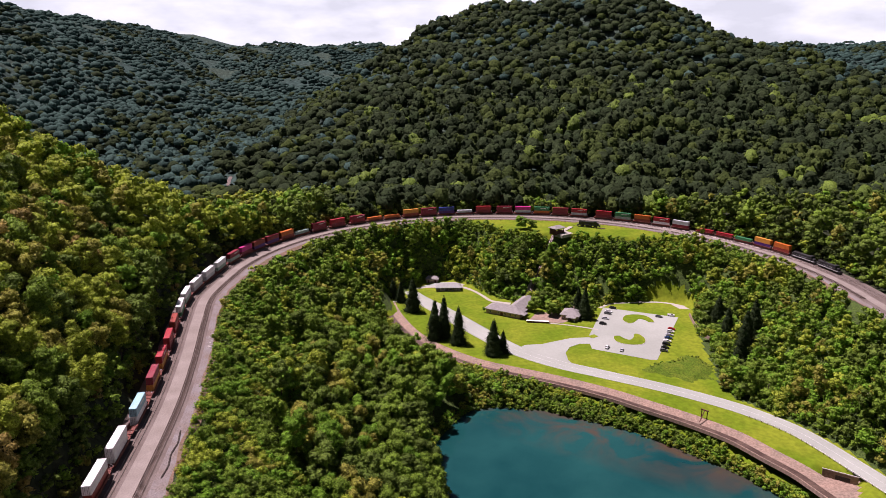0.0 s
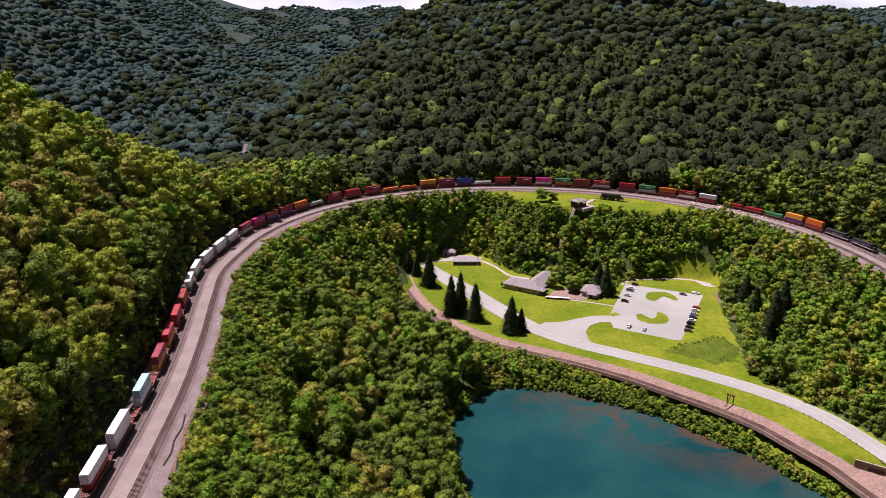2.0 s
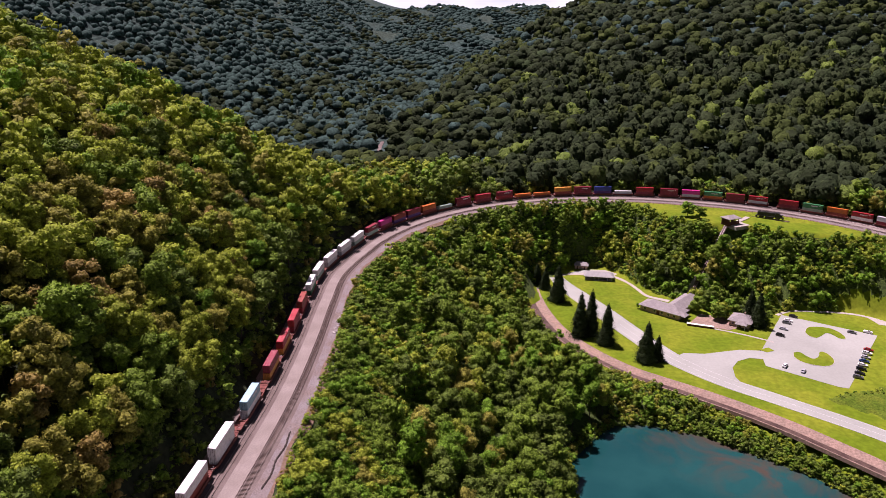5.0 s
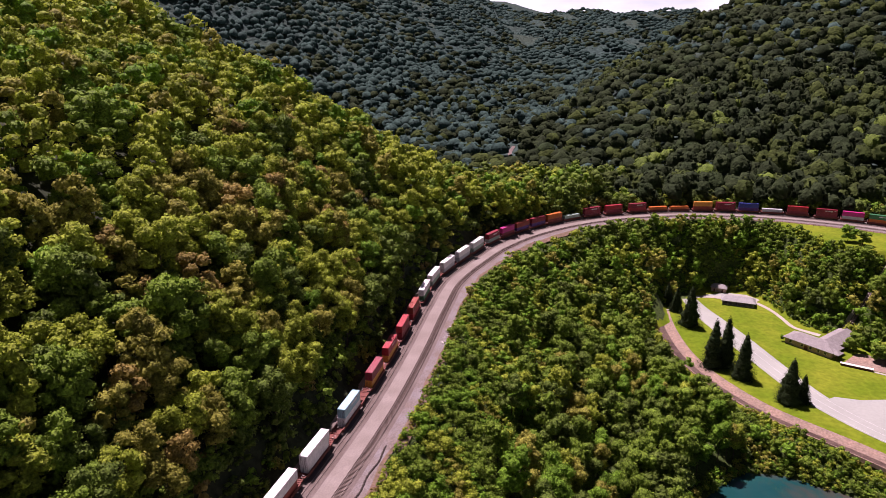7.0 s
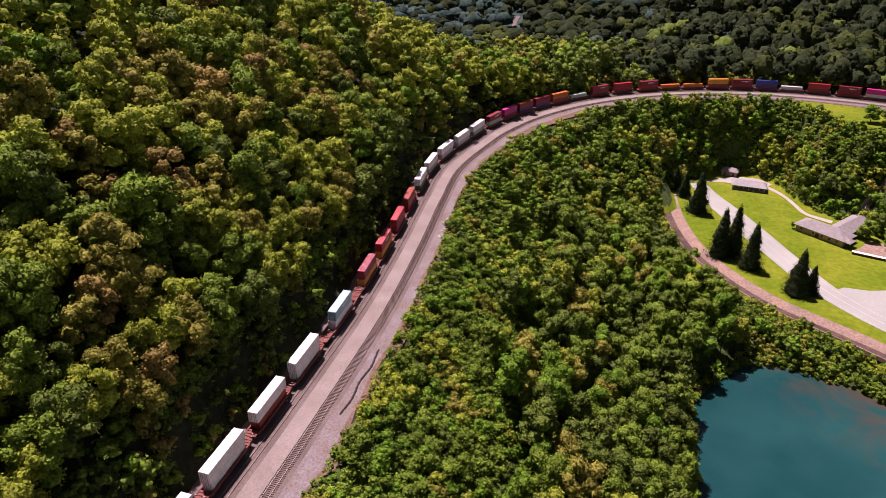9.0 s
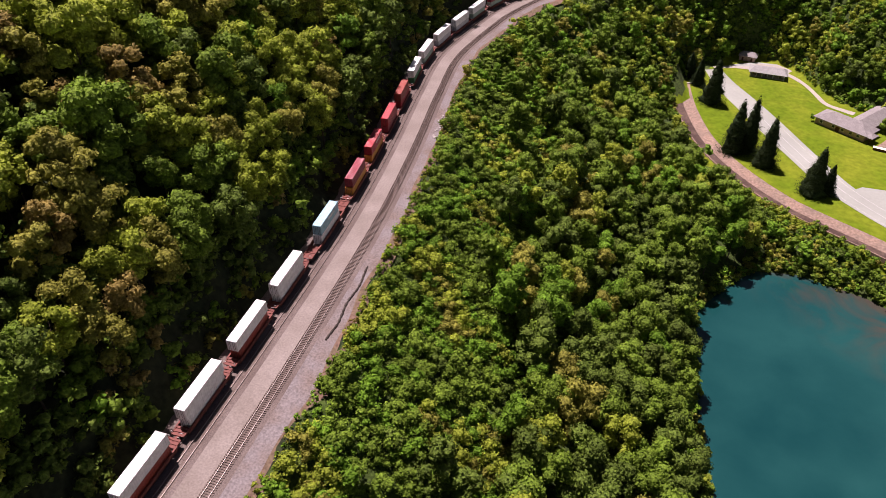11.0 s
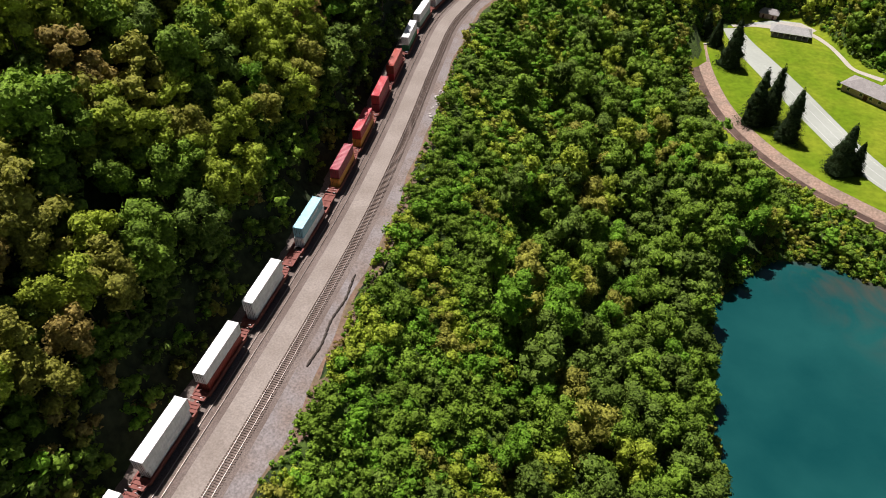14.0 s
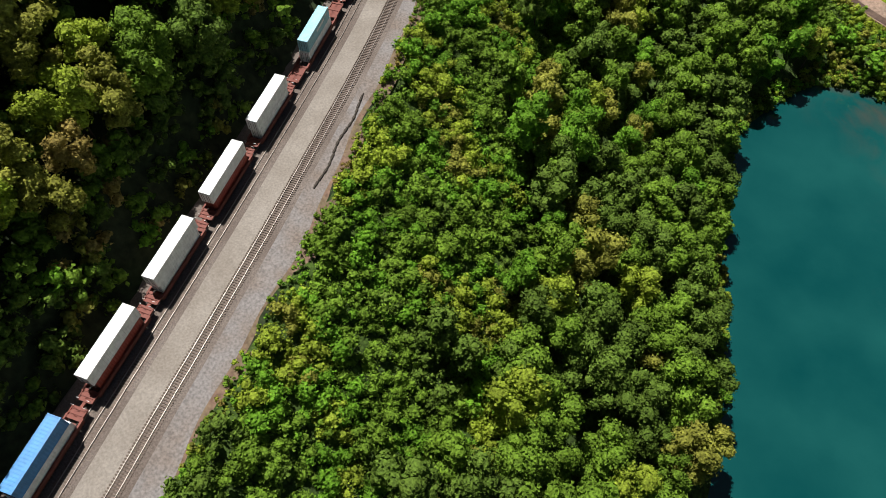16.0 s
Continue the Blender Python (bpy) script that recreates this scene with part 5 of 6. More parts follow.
table = empty("picnic_table")
part("tabletop", (solid((1.8, 0.75, 0.06, (0, 0, 0.74))), M_DARKWOOD), table)
for sy in (-1, 1):
    part("bench", (solid((1.8, 0.28, 0.05, (0, sy * 0.72, 0.44))), M_DARKWOOD), table)
for sx in (-0.6, 0.6):
    part("leg", (solid((0.09, 1.5, 0.08, (sx, 0, 0.4)), (0.09, 0.5, 0.7, (sx, 0, 0.36))), M_DARKWOOD), table)
tagged(table, "dark wooden picnic table under the pavilion", "table", "picnic tables")
spots = [(-2.8 + 3.2 * i, 483.3 + 2.4 * (i % 2)) for i in range(5)]
table.matrix_basis = pose(*spots[0], PARK + 0.14)
for sx, sy in spots[1:]:
    copy_thing(table, pose(sx, sy, PARK + 0.14, 0, 0, 4))

v = empty("restroom", pose(-8.0, 503.0, ground_z(-8.0, 501.0), 0, 0, -6))
part("wall", (solid((8.5, 5.5, 2.9, (0, 0, 1.45))), M_WALL), v)
part("roof", (hip(8.5, 5.5, 1.8, 0.7, 5.5), M_SHINGLE), v, "brownish grey hipped roof", pose(0, 0, 2.9))
for px in (-2.4, 2.4):
    part("door", (solid((0.95, 0.1, 2.05, (px, -2.78, 1.03))), M_DARKWOOD), v, "dark wooden door")
tagged(v, "small tan restroom building with a hipped roof", "building")

v = empty("ramp_wall", pose(60, 418.6, PARK, 0, 0, -8))
part("wall", (solid((14, 1.7, 1.1, (0, 0, 0.55)), bevel=0.03), M_DARKWOOD), v)
part("cap", (solid((14.3, 2.0, 0.14, (0, 0, 1.18)), bevel=0.03), M_TRIM), v, "white capping slab")
tagged(v, "long low wall with a white capping slab", "wall")

ribbon("path", [(-24, 484), (-14, 489), (0, 491.5), (13, 490), (22, 481), (28, 470), (33, 460), (40, 456), (48, 453)], [3.0, 3.0, 6, 3.5, 2.4, 2.4, 2.6, 4], PARK + 0.12, 0.3, M_CONCRETE, "pale concrete footpath across the lawn", "path")
slab("plaza", [(-8, 490), (13, 490), (16, 496), (9, 501), (-2, 499)], PARK + 0.132, 0.3, M_CONCRETE, "pale gravel plaza behind the pavilion", "plaza")
slab("forecourt", [(54, 421), (75, 417), (80, 421), (74, 436), (62, 437)], PARK + 0.11, 0.3, M_STONE, "brownish paved forecourt between the buildings", "forecourt")
ribbon("path", [(105, 445), (114, 453), (127, 455.5), (143, 456.5), (154, 454), (163, 447)], [2.2, 2.2, 2.4, 2.4, 3], PARK + 0.12, 0.3, M_CONCRETE, "pale footpath through the grass", "path")
slab("path_end", [(155, 452), (158, 443), (165, 442), (162, 449)], PARK + 0.125, 0.3, M_CONCRETE, "pale concrete pad at the path's end", "path")
ribbon("path", [(66, 417.5), (78, 414), (90, 409), (97, 405)], [1.5, 1.5], PARK + 0.12, 0.3, M_CONCRETE, "narrow concrete walk along the lawn", "path")


# grass islands, with kerbs
def island(poly, label):
    c = sum(p[0] for p in poly) / len(poly), sum(p[1] for p in poly) / len(poly)
    ring = [tuple(p) for p in spline(poly + poly[:1], 1.2)[:-1]]
    slab("island_kerb", [(x_ + 0.25 * (x_ > c[0]) - 0.25 * (x_ < c[0]), y_ + 0.25 * (y_ > c[1]) - 0.25 * (y_ < c[1])) for x_, y_ in ring], PARK + 0.2, 0.3, M_CONCRETE, "pale concrete kerb round a grass island", "kerb")
    slab("traffic_island", ring, PARK + 0.24, 0.3, M_GRASS, label, "traffic island")


island([(115.0, 423.3), (118.2, 430.1), (123.7, 432.2), (129.9, 431.3), (133.5, 425.6), (134.1, 419.2), (131.0, 418.6), (128.9, 422.6), (125.9, 424.5), (122.8, 420.6), (119.0, 416.8), (116.0, 418.6)], "curved grass island in the parking lot")
island([(102.9, 395.3), (106.1, 396.2), (108.3, 392.1), (111.0, 389.7), (114.1, 393.0), (116.0, 398.6), (118.4, 398.8), (120.3, 394.0), (120.0, 388.2), (116.7, 383.4), (110.7, 382.4), (104.9, 384.7), (102.2, 389.5)], "curved grass island in the parking lot")
slab("traffic_island", [(85.8, 394.6), (91.6, 398.5), (93.6, 395.1), (89.7, 392.6)], PARK + 0.22, 0.3, M_GRASS, "small grass island at the lot entrance", "traffic island")

# rough grass on the mound beside the lot
MOUND = [(118, 358), (127.4, 359.6), (137.5, 367.0), (143.1, 365.7), (146.3, 349.7), (141.2, 337.8), (128.9, 333.3), (121.0, 339.4), (106, 348)]
mx, my = np.meshgrid(np.arange(98, 152, 0.8), np.arange(326, 374, 0.8))
rim_ = (poly_distance(MOUND, mx, my) + 1.6 * np.sin(mx.ravel() / 2.3) * np.sin(my.ravel() / 1.9 + 1) + 0.8 * np.sin(mx.ravel() * 1.3 + my.ravel())).reshape(mx.shape)
mz = PARK - 0.15 + 1.5 * smooth(0.5, -8.0, rim_) + 0.35 * smooth(0.5, -1.5, rim_) + 0.12 * np.sin(mx * 1.9) * np.sin(my * 2.3)
mi = np.arange(mx.size).reshape(mx.shape)
tagged(new("meadow", mesh_quads("meadow", np.stack([mx, my, mz], -1).reshape(-1, 3), np.stack([mi[:-1, :-1], mi[:-1, 1:], mi[1:, 1:], mi[1:, :-1]], -1).reshape(-1, 4), [M_TALL_GRASS], None, True)), "unmown dark grass on a low mound", "meadow", kind="structure")
x, y, r = scatter(100, 150, 330, 370, 1.5, 33)
edge = poly_distance(MOUND, x, y)
ok = (edge < -0.5) & (edge > -5) & (r.uniform(size=len(x)) < 0.4) & (y > 350)
planted("tall_weeds", x[ok], y[ok], r, BUSH_LOW, (0.16, 0.36), [0.3, 0.5, 0.1, 0.1, 0.0, 0, 0, 0, 0], "dark green weeds round the low mound", "weeds", sink=-0.4, tall=(0.5, 0.8))

# earth bank that holds the slope above the lawn
wall_ = spline([(160.4, 431.0), (157.6, 412.1), (157.4, 394.7), (160, 386.6), (161.5, 373.4)], 2.0)
rw = empty("retaining_wall")
for a_, b_ in zip(wall_[:-1], wall_[1:]):
    part("wall_panel", (solid((float(np.linalg.norm(b_ - a_)) - 0.04, 0.5, 2.0, (0, 0, 0)), bevel=0.05), M_STONE), rw, at=pose((a_[0] + b_[0]) / 2, (a_[1] + b_[1]) / 2, PARK + 0.8, -14, 0, math.degrees(math.atan2(b_[1] - a_[1], b_[0] - a_[0]))))
tagged(rw, "low reddish-brown retaining wall above the grass", "wall")

# road markings
for off in (-4.3, 4.3):
    c = spline(ROAD, 2.0)
    t = np.gradient(c, axis=0)
    t /= np.linalg.norm(t, axis=1)[:, None]
    edge = c + np.stack([t[:, 1], -t[:, 0]], -1) * off
    edge = [tuple(p) for p in edge[35::6]]
    ribbon("edge_line", edge, [0.12, 0.12], PARK + 0.106, 0.002, M_PAINT, "white painted edge line of the road", "road marking")
c = spline(ROAD, 2.0)
ribbon("centre_line", [tuple(p) for p in c[20::6]], [0.14, 0.14], PARK + 0.107, 0.002, M_PAINT, "pale painted centre line of the road", "road marking")

# ---- parked cars ----
CAR_COATS = {
    "white": paint("white_car_paint", (0.75, 0.75, 0.76), 0.25), "black": paint("black_car_paint", (0.015, 0.015, 0.018), 0.2), "silver": paint("silver_car_paint", (0.42, 0.43, 0.45), 0.25),
    "blue": paint("blue_car_paint", (0.02, 0.05, 0.14), 0.22), "red": paint("red_car_paint", (0.30, 0.02, 0.02), 0.22), "grey": paint("grey_car_paint", (0.12, 0.125, 0.13), 0.25),
}


def wheel_meshes():
    bm = bmesh.new()
    tube(bm, 0.34, 0.22, (0, 0, 0), 90, sides=16)
    a = bpy.data.meshes.new("tyre")
    bm.to_mesh(a)
    a.materials.append(M_RUBBER)
    bm.free()
    bm = bmesh.new()
    tube(bm, 0.2, 0.24, (0, 0, 0), 90, sides=12)
    b = bpy.data.meshes.new("rim")
    bm.to_mesh(b)
    b.materials.append(M_RAIL)
    bm.free()
    return a, b


TYRE, RIM = wheel_meshes()


def loft(sections):
    """A body skinned over outlines (x, half width, z low, z high) along x."""
    bm = bmesh.new()
    rings = [[bm.verts.new((x_, sy * w * k, z)) for sy, k, z in ((-1, 0.92, lo), (-1, 1, lo + (hi - lo) * 0.45), (-1, 0.9, hi), (1, 0.9, hi), (1, 1, lo + (hi - lo) * 0.45), (1, 0.92, lo))] for x_, w, lo, hi in sections]
    for a, b in zip(rings[:-1], rings[1:]):
        for i in range(6):
            bm.faces.new((a[i], a[(i + 1) % 6], b[(i + 1) % 6], b[i]))
    bm.faces.new(rings[0][::-1])
    bm.faces.new(rings[-1])
    bmesh.ops.recalc_face_normals(bm, faces=bm.faces)
    return bm


def car(coat, m, tall=False, pickup=False):
    c = empty("car", m)
    up = 0.28 if tall else 0.0
    body = loft([(-2.25, 0.75, 0.42, 0.78 + up), (-2.05, 0.88, 0.3, 0.95 + up), (-1.0, 0.91, 0.26, 0.98 + up), (0.9, 0.91, 0.26, 0.96 + up), (1.9, 0.86, 0.28, 0.84 + up), (2.28, 0.7, 0.42, 0.7 + up)])
    part("body", (body, CAR_COATS[coat]), c)
    back = 0.0 if pickup else (-1.95 if tall else -1.6)
    glass = loft([(back, 0.74, 0.93 + up, 1.0 + up), (back + 0.45, 0.72, 0.93 + up, 1.40 + up), (0.35, 0.72, 0.93 + up, 1.42 + up), (1.1, 0.74, 0.9 + up, 0.97 + up)])
    part("window", (glass, M_GLASS), c, "dark tinted windows")
    part("roof", (solid((0.62 - back - 0.35, 1.24, 0.05, ((back + 0.8) / 2, 0, 1.43 + up)), bevel=0.02), CAR_COATS[coat]), c)
    for x_ in (-1.4, 1.4):
        for sy in (-0.8, 0.8):
            t = part("wheel", TYRE, c, "black tyre", pose(x_, sy, 0.34))
            part("rim", RIM, t, "steel rim")
    for sy in (-0.6, 0.6):
        part("headlight", (solid((0.08, 0.32, 0.14, (2.2, sy, 0.66 + up)), bevel=0.02), M_TRIM), c, "clear headlight")
    kind_ = "pickup truck" if pickup else ("sport utility car" if tall else "saloon car")
    return tagged(c, f"{coat} {kind_} parked on the asphalt lot", "car", "parked cars")


UP = PARK + 0.09
for i, (coat, tall) in enumerate([("black", True), ("white", False), ("grey", True), ("silver", False), ("black", True)]):
    car(coat, pose(*[(113.5, 443.5), (109.3, 437), (107.8, 433.5), (104.2, 424.5), (100.6, 415)][i], UP, 0, 0, -22), tall)
for i, (coat, tall) in enumerate([("red", False), ("white", True), ("silver", False), ("blue", False), ("white", False), ("black", True), ("black", False), ("grey", True)]):
    car(coat, pose(141 - 2.05 * i * 1.03, 406 - 4.75 * i, UP, 0, 0, -20 + (i % 3)), tall)
car("white", pose(95, 377.8, UP, 0, 0, 62), True)
car("silver", pose(102.5, 374, UP, 0, 0, 66))
car("grey", pose(139.5, 427.5, UP, 0, 0, -20))
car("white", pose(148, 429.5, UP, 0, 0, -22), True, True)

# ---- conifers and single park trees ----
def spruce(seed, height, radius, tiers=34):
    """Drooping tiers of needled boughs round a dark spire."""
    r = np.random.default_rng(seed)
    s = Shape()
    for k in range(9):  # dense inner foliage
        f = k / 9
        lobe(s, (0, 0, 1.2 + (height - 2.0) * f), radius * 0.84 * (1 - f) ** 0.78 + 0.25, r, 8, 3, 2.2, 0.16, 0.5 + 0.9 * f)
    at, way, out, size = [], [], [], []
    for k in range(tiers):
        f = k / (tiers - 1)
        z = 0.8 + (height - 1.4) * f
        rad = 1.3 * radius * (1 - f) ** 0.74 * r.uniform(0.86, 1.1) + 0.25
        n = int(9 + 22 * (1 - f))
        a = r.uniform(0, 6.28) + np.arange(n) * 2 * np.pi / n + r.uniform(-0.2, 0.2, n)
        reach = rad * r.uniform(0.7, 1.14, n)
        d = np.stack([np.cos(a), np.sin(a), 0 * a], -1)
        for g in (0.66, 0.8, 0.9, 0.98):
            at.append(d * (reach * g)[:, None] + np.array([0, 0, z]) - np.array([0, 0, 0.40]) * (reach * g * g)[:, None] + r.uniform(-0.15, 0.15, (n, 3)))
            way.append(unit(d * 0.5 + np.array([0, 0, 1.0]) + r.normal(size=(n, 3)) * 0.35))
            out.append(d * 0.8 + np.array([0, 0, 0.45]) + r.normal(size=(n, 3)) * 0.35)
            size.append(np.full((n, 1), 0.36 + 0.24 * (1 - f)))
    at.append(np.array([[0, 0, height - 0.3]])), way.append(np.array([[1.0, 0, 0.1]])), out.append(np.array([[0, 0, 1.0]])), size.append(np.array([[0.6]]))
    at, way, out, size = (np.concatenate(g) for g in (at, way, out, size))
    c = sprays(at, way, size, r, 0.3, 0.26)
    s.add(c, np.arange(len(c)).reshape(-1, 4), np.repeat(out, 4, axis=0))
    return s.done()


def conifer(x_, y_, height, radius, seed, label="dark green spruce with drooping boughs on the grass"):
    t = empty("spruce", pose(x_, y_, ground_z(x_, y_) - 0.1, 0, 0, seed * 40))
    part("trunk", loose("trunk", trunk_quads(height * 0.9, 0.3, 0, seed), [M_BARK]), t)
    part("crown", leafy("crown", *spruce(seed, height, radius), [LEAVES[6]]), t)
    return tagged(t, label, "tree", "spruces along the road")


for i, (px, py, ph, pr) in enumerate(CONIFERS):
    conifer(px, py, ph, pr, 200 + i)
for px, py, size, shape, mat, label in [
    (60.5, 439, 0.9, 5, 1, "round green deciduous tree beside the visitor centre"), (70, 431, 0.9, 5, 1, "round green deciduous tree between the buildings"),
    (68, 446, 0.7, 1, 0, "tall deep green tree behind the visitor centre"), (58, 509, 0.9, 5, 2, "lone bright green tree on the summit lawn"),
    (65, 504, 0.8, 5, 1, "lone green tree on the summit lawn"), (27, 438, 0.22, 2, 2, "small round shrub by the visitor centre"),
    (143, 326, 0.72, 5, 4, "olive green tree beside the road"), (156, 330, 0.98, 5, 2, "bright green tree beside the road"), (166, 331, 0.85, 5, 1, "green tree beside the road"),
    (158, 344, 0.7, 5, 0, "dark green tree at the edge of the grass"), (163, 424, 0.6, 5, 4, "olive tree at the edge of the grass"), (41, 474, 0.85, 2, 0, "dark green tree over the lawn"), (30, 482, 0.8, 1, 1, "green tree over the lawn"), (50, 472, 0.75, 3, 1, "green tree beside the lift"), (71, 473, 0.95, 1, 1, "tall green tree beside the lift"), (77.5, 482, 0.8, 4, 2, "bright green tree beside the lift"), (66, 488, 0.7, 0, 1, "green tree beside the lift")]:
    deciduous(px, py, size, shape, mat, label, 0.74 if shape == 5 else 0.62 if size > 0.97 else 0.9)

# ---- summit: lift, station, engine on display ----
def rails_between(a, b, gauge, name, label):
    a, b = Vector(a), Vector(b)
    long = (b - a).length
    mid = (a + b) / 2
    turn = (b - a).to_track_quat("X", "Z").to_matrix().to_4x4()
    v = empty(name, Matrix.Translation(mid) @ turn)
    for sy in (-1, 1):
        part("rail", (solid((long, 0.12, 0.16, (0, sy * gauge / 2, 0.18))), M_RAIL), v)
    n = int(long / 1.2)
    for i in range(n):
        part("tie", (solid((0.3, gauge + 1.4, 0.16, (-long / 2 + 0.6 + i * long / n, 0, 0.02))), M_TIE), v)
    part("trestle", (solid((long, gauge + 0.9, 0.3, (0, 0, -0.2))), M_TIE), v)
    return tagged(v, label, "lift track")


rails_between((59, 463, PARK + 1.0), (80, 495, -8.0), 1.2, "incline_track", "steep double inclined lift track on dark ties")
stairs = empty("lift_stairs", pose(57.1, 464.4, PARK + 0.4, 0, 0, math.degrees(math.atan2(32, 21))))
for i in range(40):
    part("step", (solid((0.42, 1.7, 0.5, (i * 0.36, 0, i * 0.35 + 0.1))), M_CONCRETE), stairs)
part("stringer", (solid((20.0, 0.16, 0.5, (0, 0, 0))), M_CONCRETE), stairs, "", pose(7.0, 0.95, 7.1, 0, -44, 0))
tagged(stairs, "pale concrete stairs climbing beside the lift track", "stairs")
sz = ground_z(84, 504)
v = empty("lift_station", pose(83, 498, sz - 0.6, 0, 0, 36) @ Matrix.Scale(1.3, 4))
part("wall", (solid((6.5, 0.3, 2.2, (0, -2.4, 1.1)), (0.3, 5, 3.6, (-3.1, 0, 1.8)), (0.3, 5, 1.6, (3.1, 0, 0.8))), M_DARKWOOD), v)
for px in (-3.0, 0, 3.0):
    for py in (-2.3, 2.3):
        part("post", (solid((0.25, 0.25, 3.6, (px, py, 1.8))), M_DARKWOOD), v)
part("roof", (hip(7, 5.4, 1.3, 0.5, 3.5), M_SHINGLE), v, "brown-grey hipped roof", pose(0, 0, 3.6))
part("terrace", (solid((9, 6, 1.8, (2.5, -3.2, -0.4)), bevel=0.1), M_CONCRETE), v, "tan stone terrace")
tagged(v, "dark wooden upper lift station on a stone terrace", "station")
ribbon("summit_path", [(86, 500), (90, 506), (94, 512), (97, 517)], [3.2, 3.2], sz + 0.25, 0.5, M_CONCRETE, "pale concrete path to the summit lookout", "path")
gz = ground_z(109, 516)
show_s = float(beside(np.array([109.0]), np.array([517.0]))[0][0])
engine(pose(110, 516.5, gz + 0.35, 0, 0, heading(show_s)), M_BLACK, M_BLACK, "black old diesel locomotive on display on the grass", False, 17.0)
rails_between((99, 521.0, gz + 0.02), (121, 511.5, gz + 0.02), 1.435, "display_track", "short display track under the old engine")

# trackside fence of the lookout
f = empty("lookout_fence", pose(0, 0, 0))
fs = np.arange(500, 690, 4.0)
fp = on_line(fs + S0, 21.5, 0.0)
for p, s_ in zip(fp, fs):
    part("post", (solid((0.1, 0.1, 1.6, (p[0], p[1], p[2] + 0.2))), M_IRON), f)
for a, b in zip(fp[:-1], fp[1:]):
    mid = (a + b) / 2
    part("rail", (solid((float(np.linalg.norm(b - a)), 0.05, 0.05, (0, 0, 0)), (float(np.linalg.norm(b - a)), 0.05, 0.05, (0, 0, -0.5))), M_IRON), f, at=pose(mid[0], mid[1], mid[2] + 0.95, 0, 0, math.degrees(math.atan2(b[1] - a[1], b[0] - a[0]))))
tagged(f, "low dark railing between lookout and tracks", "fence")

# ---- the stone channel ----
cc = spline(CANAL, 1.0)
ct = np.gradient(cc, axis=0)
ct /= np.linalg.norm(ct, axis=1)[:, None]
cn = -np.stack([ct[:, 1], -ct[:, 0]], -1)  # away from the lake


def channel_strip(profile, name, mat, i0=0, i1=None, parent=None):
    a, b, n = cc[i0:i1], cn[i0:i1], len(cc[i0:i1])
    v = np.concatenate([np.c_[a + b * o, np.full(n, PARK + h)] for o, h in profile])
    i = np.arange(len(profile) * n).reshape(len(profile), n)
    q = np.stack([i[:-1, :-1], i[1:, :-1], i[1:, 1:], i[:-1, 1:]], -1).reshape(-1, 4)
    return mesh_quads(name, v, q, [mat])


M_WET = material("wet_channel_bed", (0.06, 0.036, 0.028), 0.5, grain=0.3, scale=1.0, second=(0.12, 0.08, 0.06), big=0.8, big_scale=0.2)
ch = tagged(empty("channel"), "stone-lined flood channel between road and reservoir", "channel", kind="structure")
part("channel_wall", channel_strip([(-6.6, -1.6), (-6.4, 0.0), (-5.9, 0.0), (-5.7, -2.2)], "channel_wall", M_STONE), ch, "weathered stone channel wall")
part("channel_bed", channel_strip([(-5.8, -0.85), (-1.2, -0.95)], "channel_bed", M_WET), ch, "wet brown channel bed")
part("channel_footing", channel_strip([(-2.3, -2.4), (-1.4, -1.2), (3.2, 0.05), (3.8, 0.1), (4.2, -1.5)], "channel_footing", M_STONE), ch)
for i in range(0, len(cc) - 7, 6):
    lift = 0.02 * math.sin(i * 1.7)
    part("stone_slab", channel_strip([(-1.6, -1.6), (-1.5, -0.9 + lift), (3.2, 0.2 + lift), (3.3, -0.1)], "stone_slab", M_STONE, i, i + 7), ch)

# where the channel comes out from under the drive
hw = empty("channel_head", pose(-36.8, 456.8, PARK, 0, 0, 8))
part("head_wall", (solid((15, 0.7, 3.0, (0, 0, -1.2)), bevel=0.05), M_STONE), hw)
# no hole: a dark solid block replaces the shade inside the tunnel
part("opening", (solid((5.2, 0.8, 1.9, (1.2, -0.02, -1.5)), bevel=0.1), M_IRON), hw, "dark block standing for the shade in the tunnel mouth")
part("coping", (solid((15.4, 1.0, 0.22, (0, 0, 0.38)), bevel=0.04), M_CONCRETE), hw, "pale concrete coping")
tagged(hw, "concrete head wall over the mouth of the channel", "culvert")

# sluice hoist on the channel
g = empty("sluice_hoist", pose(121.5, 295.5, PARK - 0.2, 0, 0, 48))
for sy in (-1, 1):
    part("post", (solid((0.35, 0.35, 4.4, (0, sy * 1.3, 2.2))), M_DARKWOOD), g)
bm = bmesh.new()
box(bm, 6.5, 0.35, 0.35, (-2.4, 0, 2.6), ry=-38)
part("brace", (bm, M_DARKWOOD), g)
part("beam", (solid((0.5, 3.6, 0.5, (0, 0, 4.5))), M_DARKWOOD), g)
tagged(g, "dark timber sluice hoist on the channel bank", "sluice")

# guard rail beside the lower road
gr = empty("guard_rail")
path_ = spline(ROAD, 3.0)
tt = np.gradient(path_, axis=0)
tt /= np.linalg.norm(tt, axis=1)[:, None]
side = path_ - np.stack([-tt[:, 1], tt[:, 0]], -1) * 5.6
sel = side[(path_[:, 0] > 147) & (path_[:, 0] < 186)]
for p in sel:
    part("post", (solid((0.16, 0.16, 1.2, (p[0], p[1], PARK + 0.3))), M_DARKWOOD), gr)
